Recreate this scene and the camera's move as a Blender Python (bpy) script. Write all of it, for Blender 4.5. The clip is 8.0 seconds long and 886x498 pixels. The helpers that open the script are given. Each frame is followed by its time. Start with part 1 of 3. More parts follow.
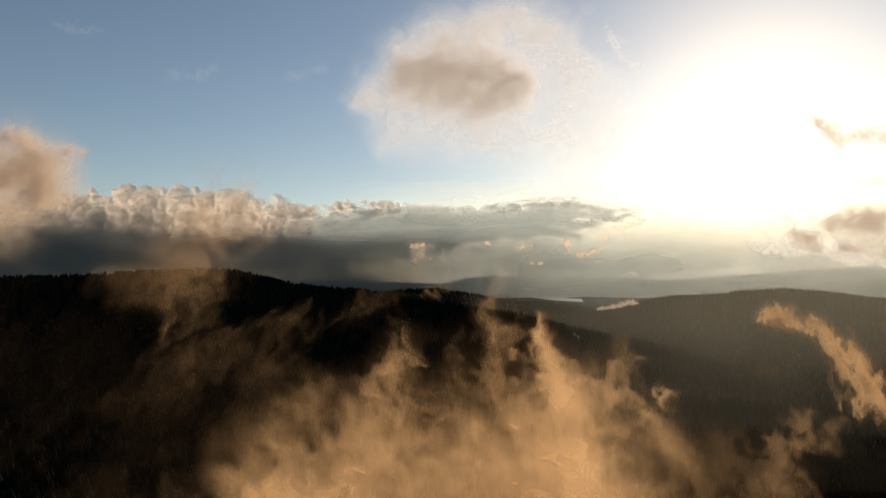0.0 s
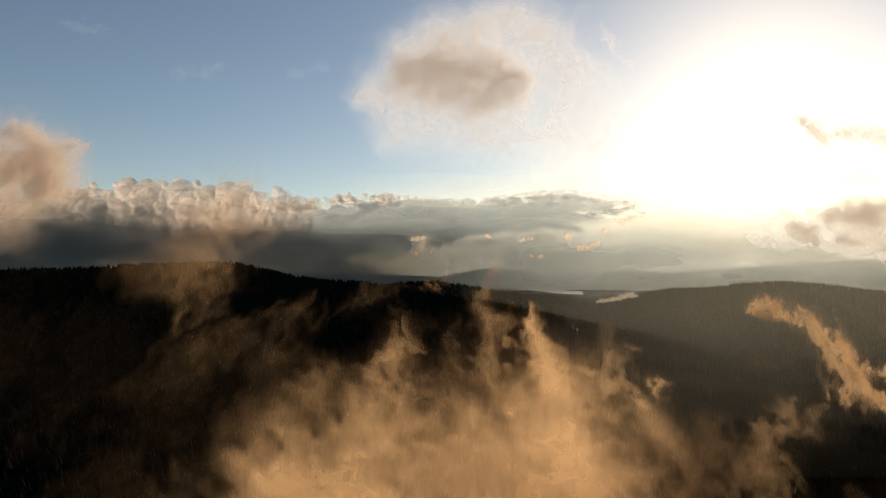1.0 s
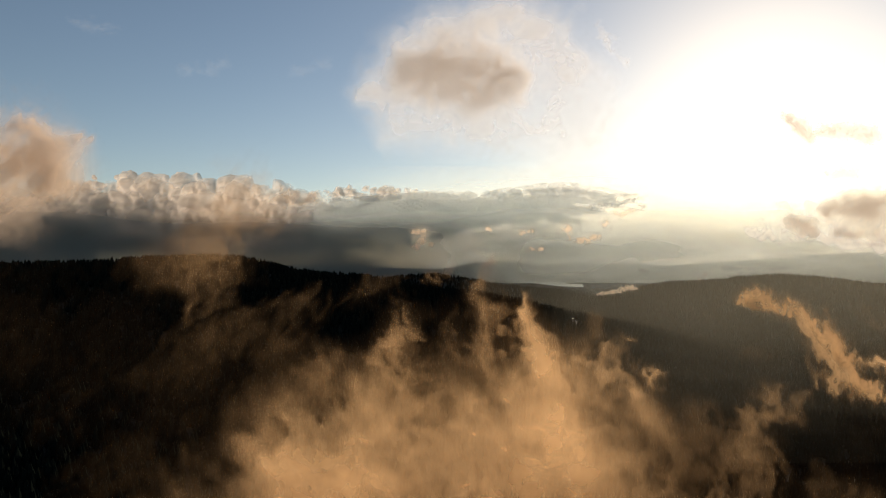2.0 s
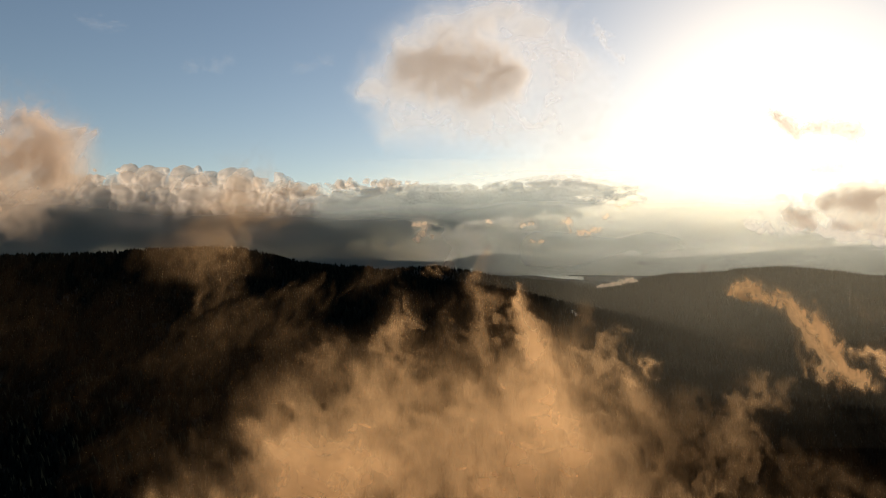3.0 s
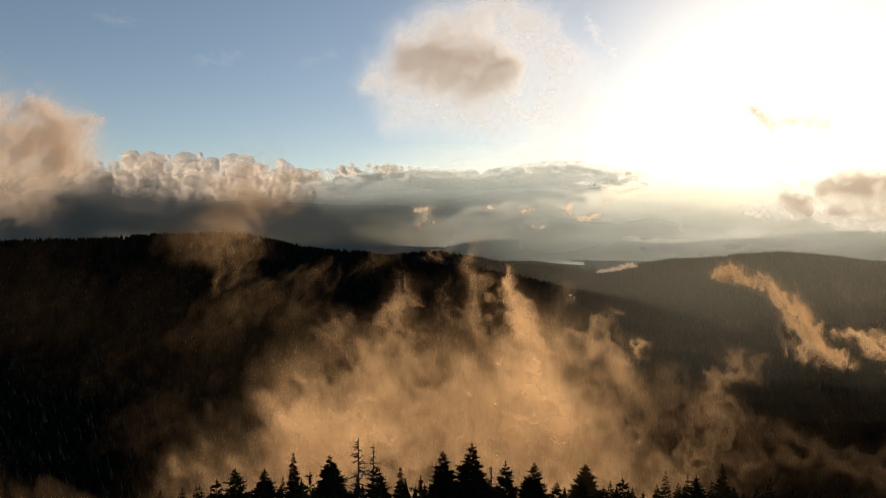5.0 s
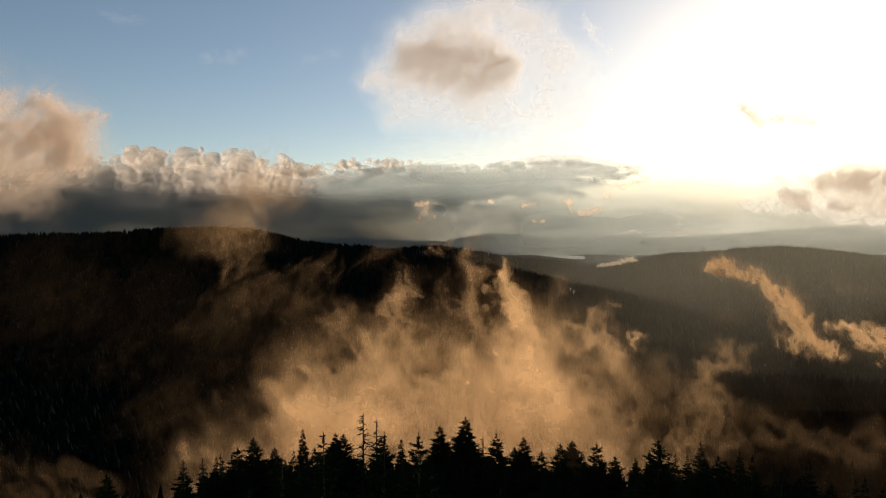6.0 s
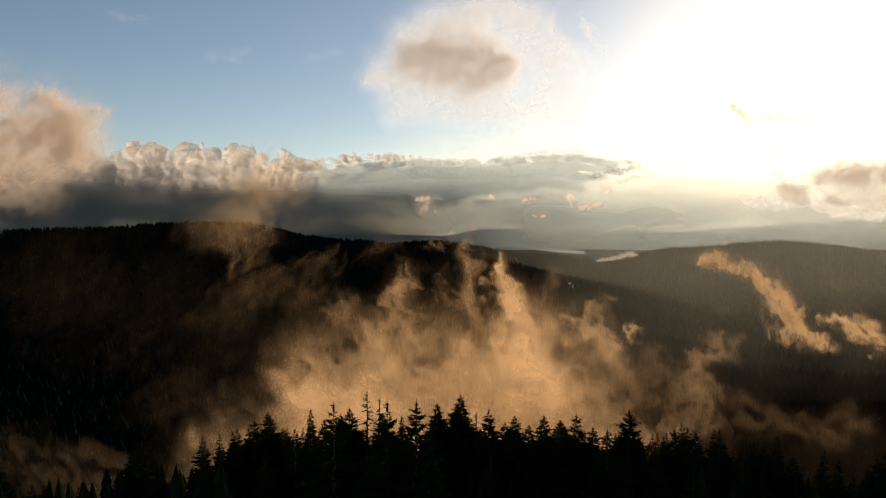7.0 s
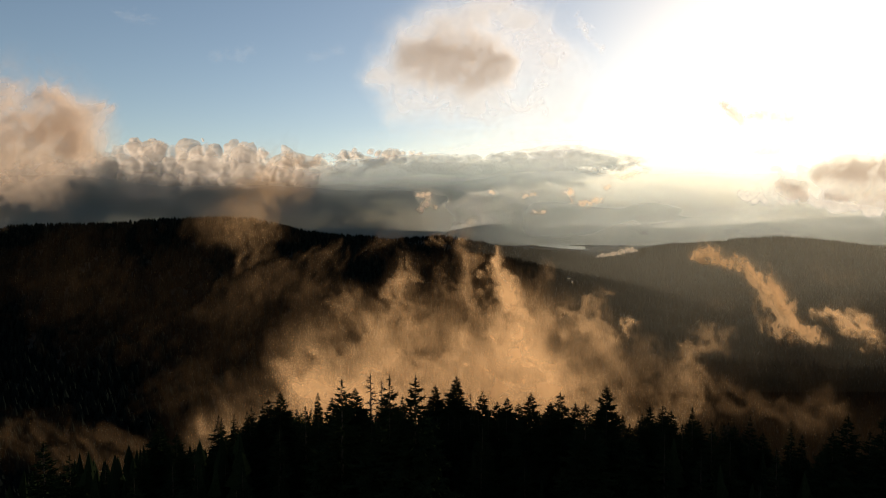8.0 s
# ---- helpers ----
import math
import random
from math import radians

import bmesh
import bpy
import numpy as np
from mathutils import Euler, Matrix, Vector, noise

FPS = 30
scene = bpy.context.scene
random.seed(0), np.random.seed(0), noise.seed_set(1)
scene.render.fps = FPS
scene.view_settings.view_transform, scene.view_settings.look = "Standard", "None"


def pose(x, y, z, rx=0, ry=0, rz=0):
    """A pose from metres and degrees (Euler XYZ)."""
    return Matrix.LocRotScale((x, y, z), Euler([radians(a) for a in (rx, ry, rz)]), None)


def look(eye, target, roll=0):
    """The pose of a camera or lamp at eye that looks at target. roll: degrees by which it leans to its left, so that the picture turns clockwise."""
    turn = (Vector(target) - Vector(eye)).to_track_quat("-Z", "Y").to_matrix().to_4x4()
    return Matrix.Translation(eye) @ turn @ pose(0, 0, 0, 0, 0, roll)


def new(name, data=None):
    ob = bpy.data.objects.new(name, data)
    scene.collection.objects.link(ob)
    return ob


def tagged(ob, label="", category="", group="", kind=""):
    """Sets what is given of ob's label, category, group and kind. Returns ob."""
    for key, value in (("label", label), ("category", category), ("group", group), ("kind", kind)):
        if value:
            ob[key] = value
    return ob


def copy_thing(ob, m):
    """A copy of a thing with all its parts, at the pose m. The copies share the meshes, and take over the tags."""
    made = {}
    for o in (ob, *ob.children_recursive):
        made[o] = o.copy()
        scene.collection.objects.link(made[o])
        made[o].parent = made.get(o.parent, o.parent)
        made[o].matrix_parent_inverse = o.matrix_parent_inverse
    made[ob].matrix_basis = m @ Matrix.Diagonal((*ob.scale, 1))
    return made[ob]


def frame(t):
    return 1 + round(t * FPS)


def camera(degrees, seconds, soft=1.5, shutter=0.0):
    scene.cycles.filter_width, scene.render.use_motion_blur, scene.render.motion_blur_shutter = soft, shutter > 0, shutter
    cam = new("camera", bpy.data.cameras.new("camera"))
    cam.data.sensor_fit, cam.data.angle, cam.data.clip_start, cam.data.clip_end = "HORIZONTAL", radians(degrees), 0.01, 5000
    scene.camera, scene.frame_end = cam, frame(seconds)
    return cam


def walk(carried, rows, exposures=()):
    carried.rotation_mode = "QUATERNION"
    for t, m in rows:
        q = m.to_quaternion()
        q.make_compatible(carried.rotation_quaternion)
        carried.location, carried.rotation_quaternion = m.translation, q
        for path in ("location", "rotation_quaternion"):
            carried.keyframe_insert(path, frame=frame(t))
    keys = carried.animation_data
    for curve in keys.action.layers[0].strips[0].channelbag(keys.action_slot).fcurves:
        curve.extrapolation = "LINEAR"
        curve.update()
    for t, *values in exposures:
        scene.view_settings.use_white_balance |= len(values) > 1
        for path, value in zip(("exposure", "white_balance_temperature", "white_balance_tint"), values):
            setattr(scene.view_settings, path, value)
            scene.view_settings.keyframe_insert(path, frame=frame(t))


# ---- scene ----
cam = camera(70.0, 8.0, soft=1.0)
EYE = 200.0
# seconds, yaw to the left, pitch; the drone backs away on a straight level line
TURNS = [
    (0.0, 1.50, 1.89), (0.5, 1.53, 1.56), (1.0, 1.56, 1.24), (1.5, 1.60, 0.92),
    (3.0, 1.72, -0.10), (3.5, 1.76, -0.43), (4.0, 1.80, -0.78), (4.5, 1.83, -1.11),
    (6.0, 1.95, -1.93), (6.5, 1.98, -2.16), (7.0, 2.02, -2.40), (7.5, 2.06, -2.61), (8.0, 2.10, -2.79),
]
walk(cam, [(t, pose(0.95 * t, -9.14 * t, EYE, 90 + pitch, 0, yaw)) for t, yaw, pitch in TURNS],
     exposures=[(0.0, 0.0), (3.0, 0.02), (5.0, 0.08), (8.0, 0.16)])

# ---- world, sun ----
SUN_AZ, SUN_EL = 25.5, 13.5      # degrees right of ahead, degrees up
world = bpy.data.worlds.new("sky")
scene.world = world
world.use_nodes = True
wn = world.node_tree.nodes
sky = wn.new("ShaderNodeTexSky")
sky.sky_type = "NISHITA"
sky.sun_disc = False
sky.sun_elevation = radians(SUN_EL)
sky.sun_rotation = radians(SUN_AZ)
sky.altitude = 600
sky.air_density, sky.dust_density, sky.ozone_density = 0.9, 0.6, 0.5
wn["Background"].inputs["Strength"].default_value = 0.09
world.node_tree.links.new(sky.outputs[0], wn["Background"].inputs["Color"])
sun = new("sun", bpy.data.lights.new("sun", "SUN"))
sun.data.energy, sun.data.angle, sun.data.color = 4.2, radians(0.6), (1.0, 0.82, 0.63)
to_sun = Vector((math.sin(radians(SUN_AZ)) * math.cos(radians(SUN_EL)), math.cos(radians(SUN_AZ)) * math.cos(radians(SUN_EL)), math.sin(radians(SUN_EL))))
sun.matrix_world = look((0, 0, 600), Vector((0, 0, 600)) - to_sun)
scene.cycles.transparent_max_bounces = 64


# ---- noise on arrays ----
chance = np.random.default_rng(17)
def lattice(i, j, k, seed):
    n = (i * 374761393 + j * 668265263 + k * 2147483647 + seed * 974711) & 0xFFFFFFFF
    n = ((n ^ (n >> 13)) * 1274126177) & 0xFFFFFFFF
    n = ((n ^ (n >> 16)) * 2246822519) & 0xFFFFFFFF
    return ((n ^ (n >> 15)) & 0xFFFF) / 65535.0


def value_noise(x, y, z, seed=0):
    i, j, k = np.floor(x).astype(np.int64), np.floor(y).astype(np.int64), np.floor(z).astype(np.int64)
    fx, fy, fz = x - i, y - j, z - k
    fx, fy, fz = (f * f * f * (f * (f * 6 - 15) + 10) for f in (fx, fy, fz))
    total = 0
    for a in (0, 1):
        for b in (0, 1):
            for c in (0, 1):
                w = (fx if a else 1 - fx) * (fy if b else 1 - fy) * (fz if c else 1 - fz)
                total = total + w * lattice(i + a, j + b, k + c, seed)
    return total


def fbm(x, y, z, octaves=5, seed=0, gain=0.5):
    total, amp, size = 0, 1.0, 0.0
    for o in range(octaves):
        s = 2.03 ** o
        total = total + amp * value_noise(x * s + 17.3 * o, y * s - 9.1 * o, z * s + 4.7 * o, seed + o)
        size += amp
        amp *= gain
    return total / size


def wisp_noise(x, y, z, seed=0):
    """Gradient noise: smoother and less blocky than value noise; about 0.5 on the mean."""
    i, j, k = np.floor(x).astype(np.int64), np.floor(y).astype(np.int64), np.floor(z).astype(np.int64)
    fx, fy, fz = x - i, y - j, z - k
    sx, sy, sz = (f * f * f * (f * (f * 6 - 15) + 10) for f in (fx, fy, fz))
    total = 0
    for a in (0, 1):
        for b in (0, 1):
            for c in (0, 1):
                turn, tilt = 6.2832 * lattice(i + a, j + b, k + c, seed), 2 * lattice(i + a, j + b, k + c, seed + 71) - 1
                flat = np.sqrt(1 - tilt * tilt)
                slope = flat * np.cos(turn) * (fx - a) + tilt * (fy - b) + flat * np.sin(turn) * (fz - c)
                total = total + (sx if a else 1 - sx) * (sy if b else 1 - sy) * (sz if c else 1 - sz) * slope
    return 0.5 + 0.75 * total


def wisps(x, y, z, octaves=5, seed=0, gain=0.5):
    total, amp, size = 0, 1.0, 0.0
    for o in range(octaves):
        s = 2.03 ** o
        total = total + amp * wisp_noise(x * s + 17.3 * o, y * s - 9.1 * o, z * s + 4.7 * o, seed + o)
        size += amp
        amp *= gain
    return total / size


def smooth(a, b, v):
    t = np.clip((v - a) / (b - a), 0, 1)
    return t * t * (3 - 2 * t)


# ---- the lie of the land ----
def crest(points, x):
    xs, zs = [p[0] for p in points], [p[1] for p in points]
    return (np.interp(x, xs, zs) + np.interp(x - 12, xs, zs) + np.interp(x + 12, xs, zs)) / 3


LEFT_HILL = [(-1222, 153.9), (-887, 184.7), (-721, 188.0), (-610, 196.7), (-523, 198.9), (-452, 199.9), (-403, 191.3), (-337, 174.1), (-283, 165.5), (-186, 160.2), (-109, 145.3), (-57, 134.7), (60, 122.1), (145, 106.3), (229, 85.3), (324, 66.5), (408, 47.9), (615, -12.1)]
RIGHT_HILL = [(195, -166.1), (421, -41.6), (511, 19.3), (646, 39.8), (780, 73.8), (881, 91.9), (981, 94.2), (1159, 114.6), (1292, 123.7), (1403, 112.6), (1535, 97.1), (1684, 81.6), (2188, 4.8)]
FOOT_HILL = [(-1295, 43.5), (-534, 62.1), (-283, 109.8), (-108, 120.0), (41, 100.1), (141, 77.8), (215, 65.5), (364, 50.8), (537, 38.7), (709, -3.0), (1197, -75.8)]
FAR_HILLS = [(-5122, 166.0), (-3401, 183.1), (-2552, 170.7), (-1294, 141.9), (-136, 109.5), (68, 154.7), (273, 171.1), (477, 158.9), (619, 134.4), (762, 159.0), (924, 167.1), (1168, 155.0), (1531, 134.8), (1813, 159.2), (2174, 183.6), (2574, 216.0), (3043, 240.1), (4349, 231.8)]
LAKE_Z = 35.0


def land(x, y):
    x, y = np.asarray(x, float), np.asarray(y, float)
    roll = fbm(x / 420.0, y / 420.0, 0 * x + 3.1, 4, 11) - 0.5
    h = 6 + 22 * roll * smooth(200, 500, y)
    # the spur under the nearest trees
    dy = np.where(y > 32, (y - 32) / 165.0, (y - 32) / 120.0)
    spur = 150 * np.exp(-dy * dy) * np.exp(-((x - 4) / np.where(x > 4, 230.0, 190.0)) ** 2)
    h = np.maximum(h, 0) + spur * (1 + 0.10 * roll)
    for points, yc, front, back, rough in ((LEFT_HILL, 1200, 430, 420, 16), (RIGHT_HILL, 2550, 560, 500, 20), (FOOT_HILL, 2800, 420, 240, 8), (FAR_HILLS, 4650, 260, 600, 24)):
        away = (y - yc) / np.where(y < yc, front, back)
        top = crest(points, x) - 12 + rough * roll * np.minimum(1, np.abs(away) * 3)
        h = np.maximum(h, 4 + (top - 4) * np.exp(-away * away))
    # flat bottom round the lake
    along = np.clip((y - 3200) / 1150, 0, 1)
    middle = np.interp(along, [0, 0.3, 0.55, 1.0], [664, 554, 441, 286])
    flat = np.exp(-((x - middle) / 260) ** 4) * smooth(3080, 3200, y) * smooth(4420, 4330, y)
    return h * (1 - flat) + np.minimum(h, LAKE_Z - 1.5) * flat


# ---- materials ----
def material(name):
    m = bpy.data.materials.new(name)
    m.use_nodes = True
    return m, m.node_tree.nodes, m.node_tree.links


def ramp(nodes, links, source, low, high, a=0.3, b=0.7):
    r = nodes.new("ShaderNodeValToRGB")
    r.color_ramp.elements[0].position, r.color_ramp.elements[1].position = a, b
    r.color_ramp.elements[0].color, r.color_ramp.elements[1].color = (*low, 1), (*high, 1)
    links.new(source, r.inputs[0])
    return r.outputs[0]


def noise_node(nodes, links, scale, detail=6, coords=None):
    n = nodes.new("ShaderNodeTexNoise")
    n.inputs["Scale"].default_value, n.inputs["Detail"].default_value = scale, detail
    if coords is not None:
        links.new(coords, n.inputs["Vector"])
    return n.outputs["Fac"]


def surface(name, low, high, scale, fine, rough=0.9, bump=0.3, reach=0.1, gloss=0.15):
    m, nodes, links = material(name)
    place = nodes.new("ShaderNodeNewGeometry").outputs["Position"]
    bsdf = nodes["Principled BSDF"]
    big = noise_node(nodes, links, scale, 5, place)
    small = noise_node(nodes, links, fine, 6, place)
    mix = nodes.new("ShaderNodeMath")
    mix.operation = "MULTIPLY_ADD"
    mix.inputs[1].default_value = 0.5
    links.new(small, mix.inputs[0])
    half = nodes.new("ShaderNodeMath")
    half.operation = "MULTIPLY"
    half.inputs[1].default_value = 0.5
    links.new(big, half.inputs[0])
    links.new(half.outputs[0], mix.inputs[2])
    links.new(ramp(nodes, links, mix.outputs[0], low, high), bsdf.inputs["Base Color"])
    bsdf.inputs["Roughness"].default_value = rough
    bsdf.inputs["Specular IOR Level"].default_value = gloss
    b = nodes.new("ShaderNodeBump")
    b.inputs["Strength"].default_value, b.inputs["Distance"].default_value = bump, reach
    links.new(small, b.inputs["Height"])
    links.new(b.outputs[0], bsdf.inputs["Normal"])
    return m


def vapour(name, colour, through_light, forward, scale, sharp=(0.25, 0.75), least=0.35):
    """Water droplets in the air: a thin scattering sheet, its density kept on the mesh and broken up by fine noise."""
    m, nodes, links = material(name)
    nodes.remove(nodes["Principled BSDF"])
    front, back = nodes.new("ShaderNodeBsdfDiffuse"), nodes.new("ShaderNodeBsdfTranslucent")
    clear, wet, body = nodes.new("ShaderNodeBsdfTransparent"), nodes.new("ShaderNodeMixShader"), nodes.new("ShaderNodeMixShader")
    for s in (front, back):
        s.inputs["Color"].default_value = (*colour, 1)
    wet.inputs[0].default_value = through_light
    links.new(front.outputs[0], wet.inputs[1])
    links.new(back.outputs[0], wet.inputs[2])
    # droplets throw most of the light onward
    onward, cloud = nodes.new("ShaderNodeBsdfRefraction"), nodes.new("ShaderNodeMixShader")
    onward.inputs["Color"].default_value = (*colour, 1)
    onward.inputs["Roughness"].default_value, onward.inputs["IOR"].default_value = 0.85, 1.33
    cloud.inputs[0].default_value = forward
    links.new(wet.outputs[0], cloud.inputs[1])
    links.new(onward.outputs[0], cloud.inputs[2])
    density = nodes.new("ShaderNodeAttribute")
    density.attribute_name = "wetness"
    place = nodes.new("ShaderNodeNewGeometry").outputs["Position"]
    grain = noise_node(nodes, links, scale, 3, place)
    grain.node.inputs["Distortion"].default_value = 0.25
    grain.node.inputs["Roughness"].default_value = 0.45
    spread = nodes.new("ShaderNodeMapRange")
    spread.interpolation_type = "SMOOTHSTEP"
    spread.inputs["From Min"].default_value, spread.inputs["From Max"].default_value = sharp
    spread.inputs["To Min"].default_value, spread.inputs["To Max"].default_value = least, 1.0
    links.new(grain, spread.inputs["Value"])
    # thick parts stay whole, thin parts fray
    keep = nodes.new("ShaderNodeMix")
    keep.data_type = "FLOAT"
    bulk = nodes.new("ShaderNodeMath")
    bulk.operation = "MULTIPLY"
    bulk.inputs[1].default_value = 0.8
    links.new(density.outputs["Fac"], bulk.inputs[0])
    links.new(bulk.outputs[0], keep.inputs["Factor"])
    links.new(spread.outputs[0], keep.inputs["A"])
    keep.inputs["B"].default_value = 1.0
    times = nodes.new("ShaderNodeMath")
    times.operation = "MULTIPLY"
    times.use_clamp = True
    links.new(density.outputs["Fac"], times.inputs[0])
    links.new(keep.outputs["Result"], times.inputs[1])
    links.new(times.outputs[0], body.inputs[0])
    links.new(clear.outputs[0], body.inputs[1])
    links.new(cloud.outputs[0], body.inputs[2])
    links.new(body.outputs[0], nodes["Material Output"].inputs["Surface"])
    return m


def droplets(name, thin, shade_tint, onward, scale, self_shade=0.8, fray=(0.30, 0.72), least=0.45, front=0.25, rough=0.8):
    """Cloud or mist of a given optical thickness: a pale tint where thin, a painted shade tint where thick."""
    m, nodes, links = material(name)
    nodes.remove(nodes["Principled BSDF"])

    def maths(kind, a, b=None):
        n = nodes.new("ShaderNodeMath")
        n.operation = kind
        for k, v in enumerate((a, b)):
            if v is None:
                continue
            if isinstance(v, (int, float)):
                n.inputs[k].default_value = v
            else:
                links.new(v, n.inputs[k])
        return n.outputs[0]

    thickness = nodes.new("ShaderNodeAttribute")
    thickness.attribute_name = "wetness"
    place = nodes.new("ShaderNodeNewGeometry").outputs["Position"]
    grain = noise_node(nodes, links, scale, 2, place)
    grain.node.inputs["Distortion"].default_value = 0.4
    grain.node.inputs["Roughness"].default_value = 0.55
    spread = nodes.new("ShaderNodeMapRange")
    spread.interpolation_type = "SMOOTHSTEP"
    spread.inputs["From Min"].default_value, spread.inputs["From Max"].default_value = fray
    spread.inputs["To Min"].default_value, spread.inputs["To Max"].default_value = least, 2.0 - least
    links.new(grain, spread.inputs["Value"])
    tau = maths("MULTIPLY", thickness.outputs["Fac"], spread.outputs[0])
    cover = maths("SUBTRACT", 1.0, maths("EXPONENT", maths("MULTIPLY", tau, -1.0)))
    passed = maths("EXPONENT", maths("MULTIPLY", tau, -self_shade))
    # the shade of the thick parts is put into the colour here
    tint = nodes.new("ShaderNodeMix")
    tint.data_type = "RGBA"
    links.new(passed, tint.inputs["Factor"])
    tint.inputs["A"].default_value, tint.inputs["B"].default_value = (*shade_tint, 1), (*thin, 1)
    face, back, on = nodes.new("ShaderNodeBsdfDiffuse"), nodes.new("ShaderNodeBsdfTranslucent"), nodes.new("ShaderNodeBsdfRefraction")
    on.inputs["Roughness"].default_value, on.inputs["IOR"].default_value = rough, 1.33
    face.inputs["Color"].default_value = (*thin, 1)
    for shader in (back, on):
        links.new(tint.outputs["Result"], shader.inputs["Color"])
    clear, lit, cloud, body = (nodes.new(k) for k in ("ShaderNodeBsdfTransparent", "ShaderNodeMixShader", "ShaderNodeMixShader", "ShaderNodeMixShader"))
    lit.inputs[0].default_value, cloud.inputs[0].default_value = 1 - front, onward
    links.new(face.outputs[0], lit.inputs[1])
    links.new(back.outputs[0], lit.inputs[2])
    links.new(lit.outputs[0], cloud.inputs[1])
    links.new(on.outputs[0], cloud.inputs[2])
    links.new(cover, body.inputs[0])
    links.new(clear.outputs[0], body.inputs[1])
    links.new(cloud.outputs[0], body.inputs[2])
    links.new(body.outputs[0], nodes["Material Output"].inputs["Surface"])
    return m


SOIL = surface("forest_floor", (0.008, 0.009, 0.006), (0.026, 0.024, 0.015), 0.02, 0.6, bump=0.6, reach=0.6)
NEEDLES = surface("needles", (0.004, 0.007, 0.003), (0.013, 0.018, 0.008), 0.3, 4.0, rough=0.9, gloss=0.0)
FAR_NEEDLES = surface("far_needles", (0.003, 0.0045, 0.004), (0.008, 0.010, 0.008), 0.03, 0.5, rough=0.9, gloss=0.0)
BARK = surface("bark", (0.014, 0.010, 0.007), (0.038, 0.028, 0.020), 1.0, 14.0, bump=0.8, reach=0.03)
DEAD_WOOD = surface("dead_wood", (0.020, 0.017, 0.014), (0.050, 0.044, 0.037), 1.0, 14.0, bump=0.8, reach=0.03)
# both mists: the low sun's gold is put into the droplet colour
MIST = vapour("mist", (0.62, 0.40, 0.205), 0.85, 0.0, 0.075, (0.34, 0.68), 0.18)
WISP = droplets("sun_tinted_mist", (0.64, 0.41, 0.21), (0.58, 0.365, 0.185), 0.0, 0.10, 0.5, (0.32, 0.70), 0.75, 0.15)
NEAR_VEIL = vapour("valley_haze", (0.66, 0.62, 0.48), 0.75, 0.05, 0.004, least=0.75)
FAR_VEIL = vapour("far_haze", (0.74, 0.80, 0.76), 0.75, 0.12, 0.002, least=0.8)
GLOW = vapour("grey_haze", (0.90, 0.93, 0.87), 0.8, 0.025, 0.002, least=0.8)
# dark veil colour that stands for the shade under the cloud bank
BANK_SHADE = vapour("bank_shade_veil", (0.145, 0.155, 0.15), 0.1, 0.0, 0.002, least=0.8)
# cumulus and stratus: sunlit rim tone first, shaded body tone second
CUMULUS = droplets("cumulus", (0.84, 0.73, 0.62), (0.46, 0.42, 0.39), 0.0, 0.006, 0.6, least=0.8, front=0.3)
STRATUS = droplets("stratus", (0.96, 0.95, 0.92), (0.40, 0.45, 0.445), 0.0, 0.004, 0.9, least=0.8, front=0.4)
# orange of the evening sun is mixed into the tuft's own colour
TUFT = droplets("sun_tinted_tuft", (0.88, 0.72, 0.54), (0.78, 0.60, 0.43), 0.0, 0.03, 0.5, least=0.7, front=0.1)
# near cumulus: white lit edge and brown shaded core are both tints
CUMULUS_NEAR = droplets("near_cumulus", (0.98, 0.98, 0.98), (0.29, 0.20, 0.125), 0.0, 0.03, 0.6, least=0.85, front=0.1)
# peach sunlight and its shaded side, both given as tints
PEACH = droplets("sun_tinted_cloud", (0.74, 0.58, 0.44), (0.50, 0.39, 0.31), 0.0, 0.015, 0.5, least=0.75, front=0.3)
# darker copy of the cloud, its backlit shade put into the colour
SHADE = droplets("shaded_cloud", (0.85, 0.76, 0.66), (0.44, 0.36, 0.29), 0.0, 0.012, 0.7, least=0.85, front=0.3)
WATER, wnodes, wlinks = material("lake_water")
wnodes["Principled BSDF"].inputs["Base Color"].default_value = (0.93, 0.94, 0.95, 1)
wnodes["Principled BSDF"].inputs["Metallic"].default_value = 0.95
wnodes["Principled BSDF"].inputs["Roughness"].default_value = 0.22


# ---- meshes ----
def mesh_from(name, verts, faces, mat, smooth_faces=True):
    me = bpy.data.meshes.new(name)
    verts, faces = np.asarray(verts, np.float32), np.asarray(faces, np.int32)
    n = faces.shape[1]
    me.vertices.add(len(verts))
    me.vertices.foreach_set("co", verts.ravel())
    me.loops.add(faces.size)
    me.loops.foreach_set("vertex_index", faces.ravel())
    me.polygons.add(len(faces))
    me.polygons.foreach_set("loop_start", np.arange(0, faces.size, n, dtype=np.int32))
    me.polygons.foreach_set("use_smooth", np.full(len(faces), smooth_faces))
    me.update(calc_edges=True)
    me.materials.append(mat)
    return me


def part(name, bm, mat, parent, label=""):
    me = bpy.data.meshes.new(name)
    bm.to_mesh(me)
    bm.free()
    me.materials.append(mat)
    ob = new(name, me)
    ob.parent = parent
    return tagged(ob, label)


def grid_faces(rows, cols):
    a = np.arange(rows * cols).reshape(rows, cols)
    return np.stack([a[:-1, :-1], a[:-1, 1:], a[1:, 1:], a[1:, :-1]], -1).reshape(-1, 4)


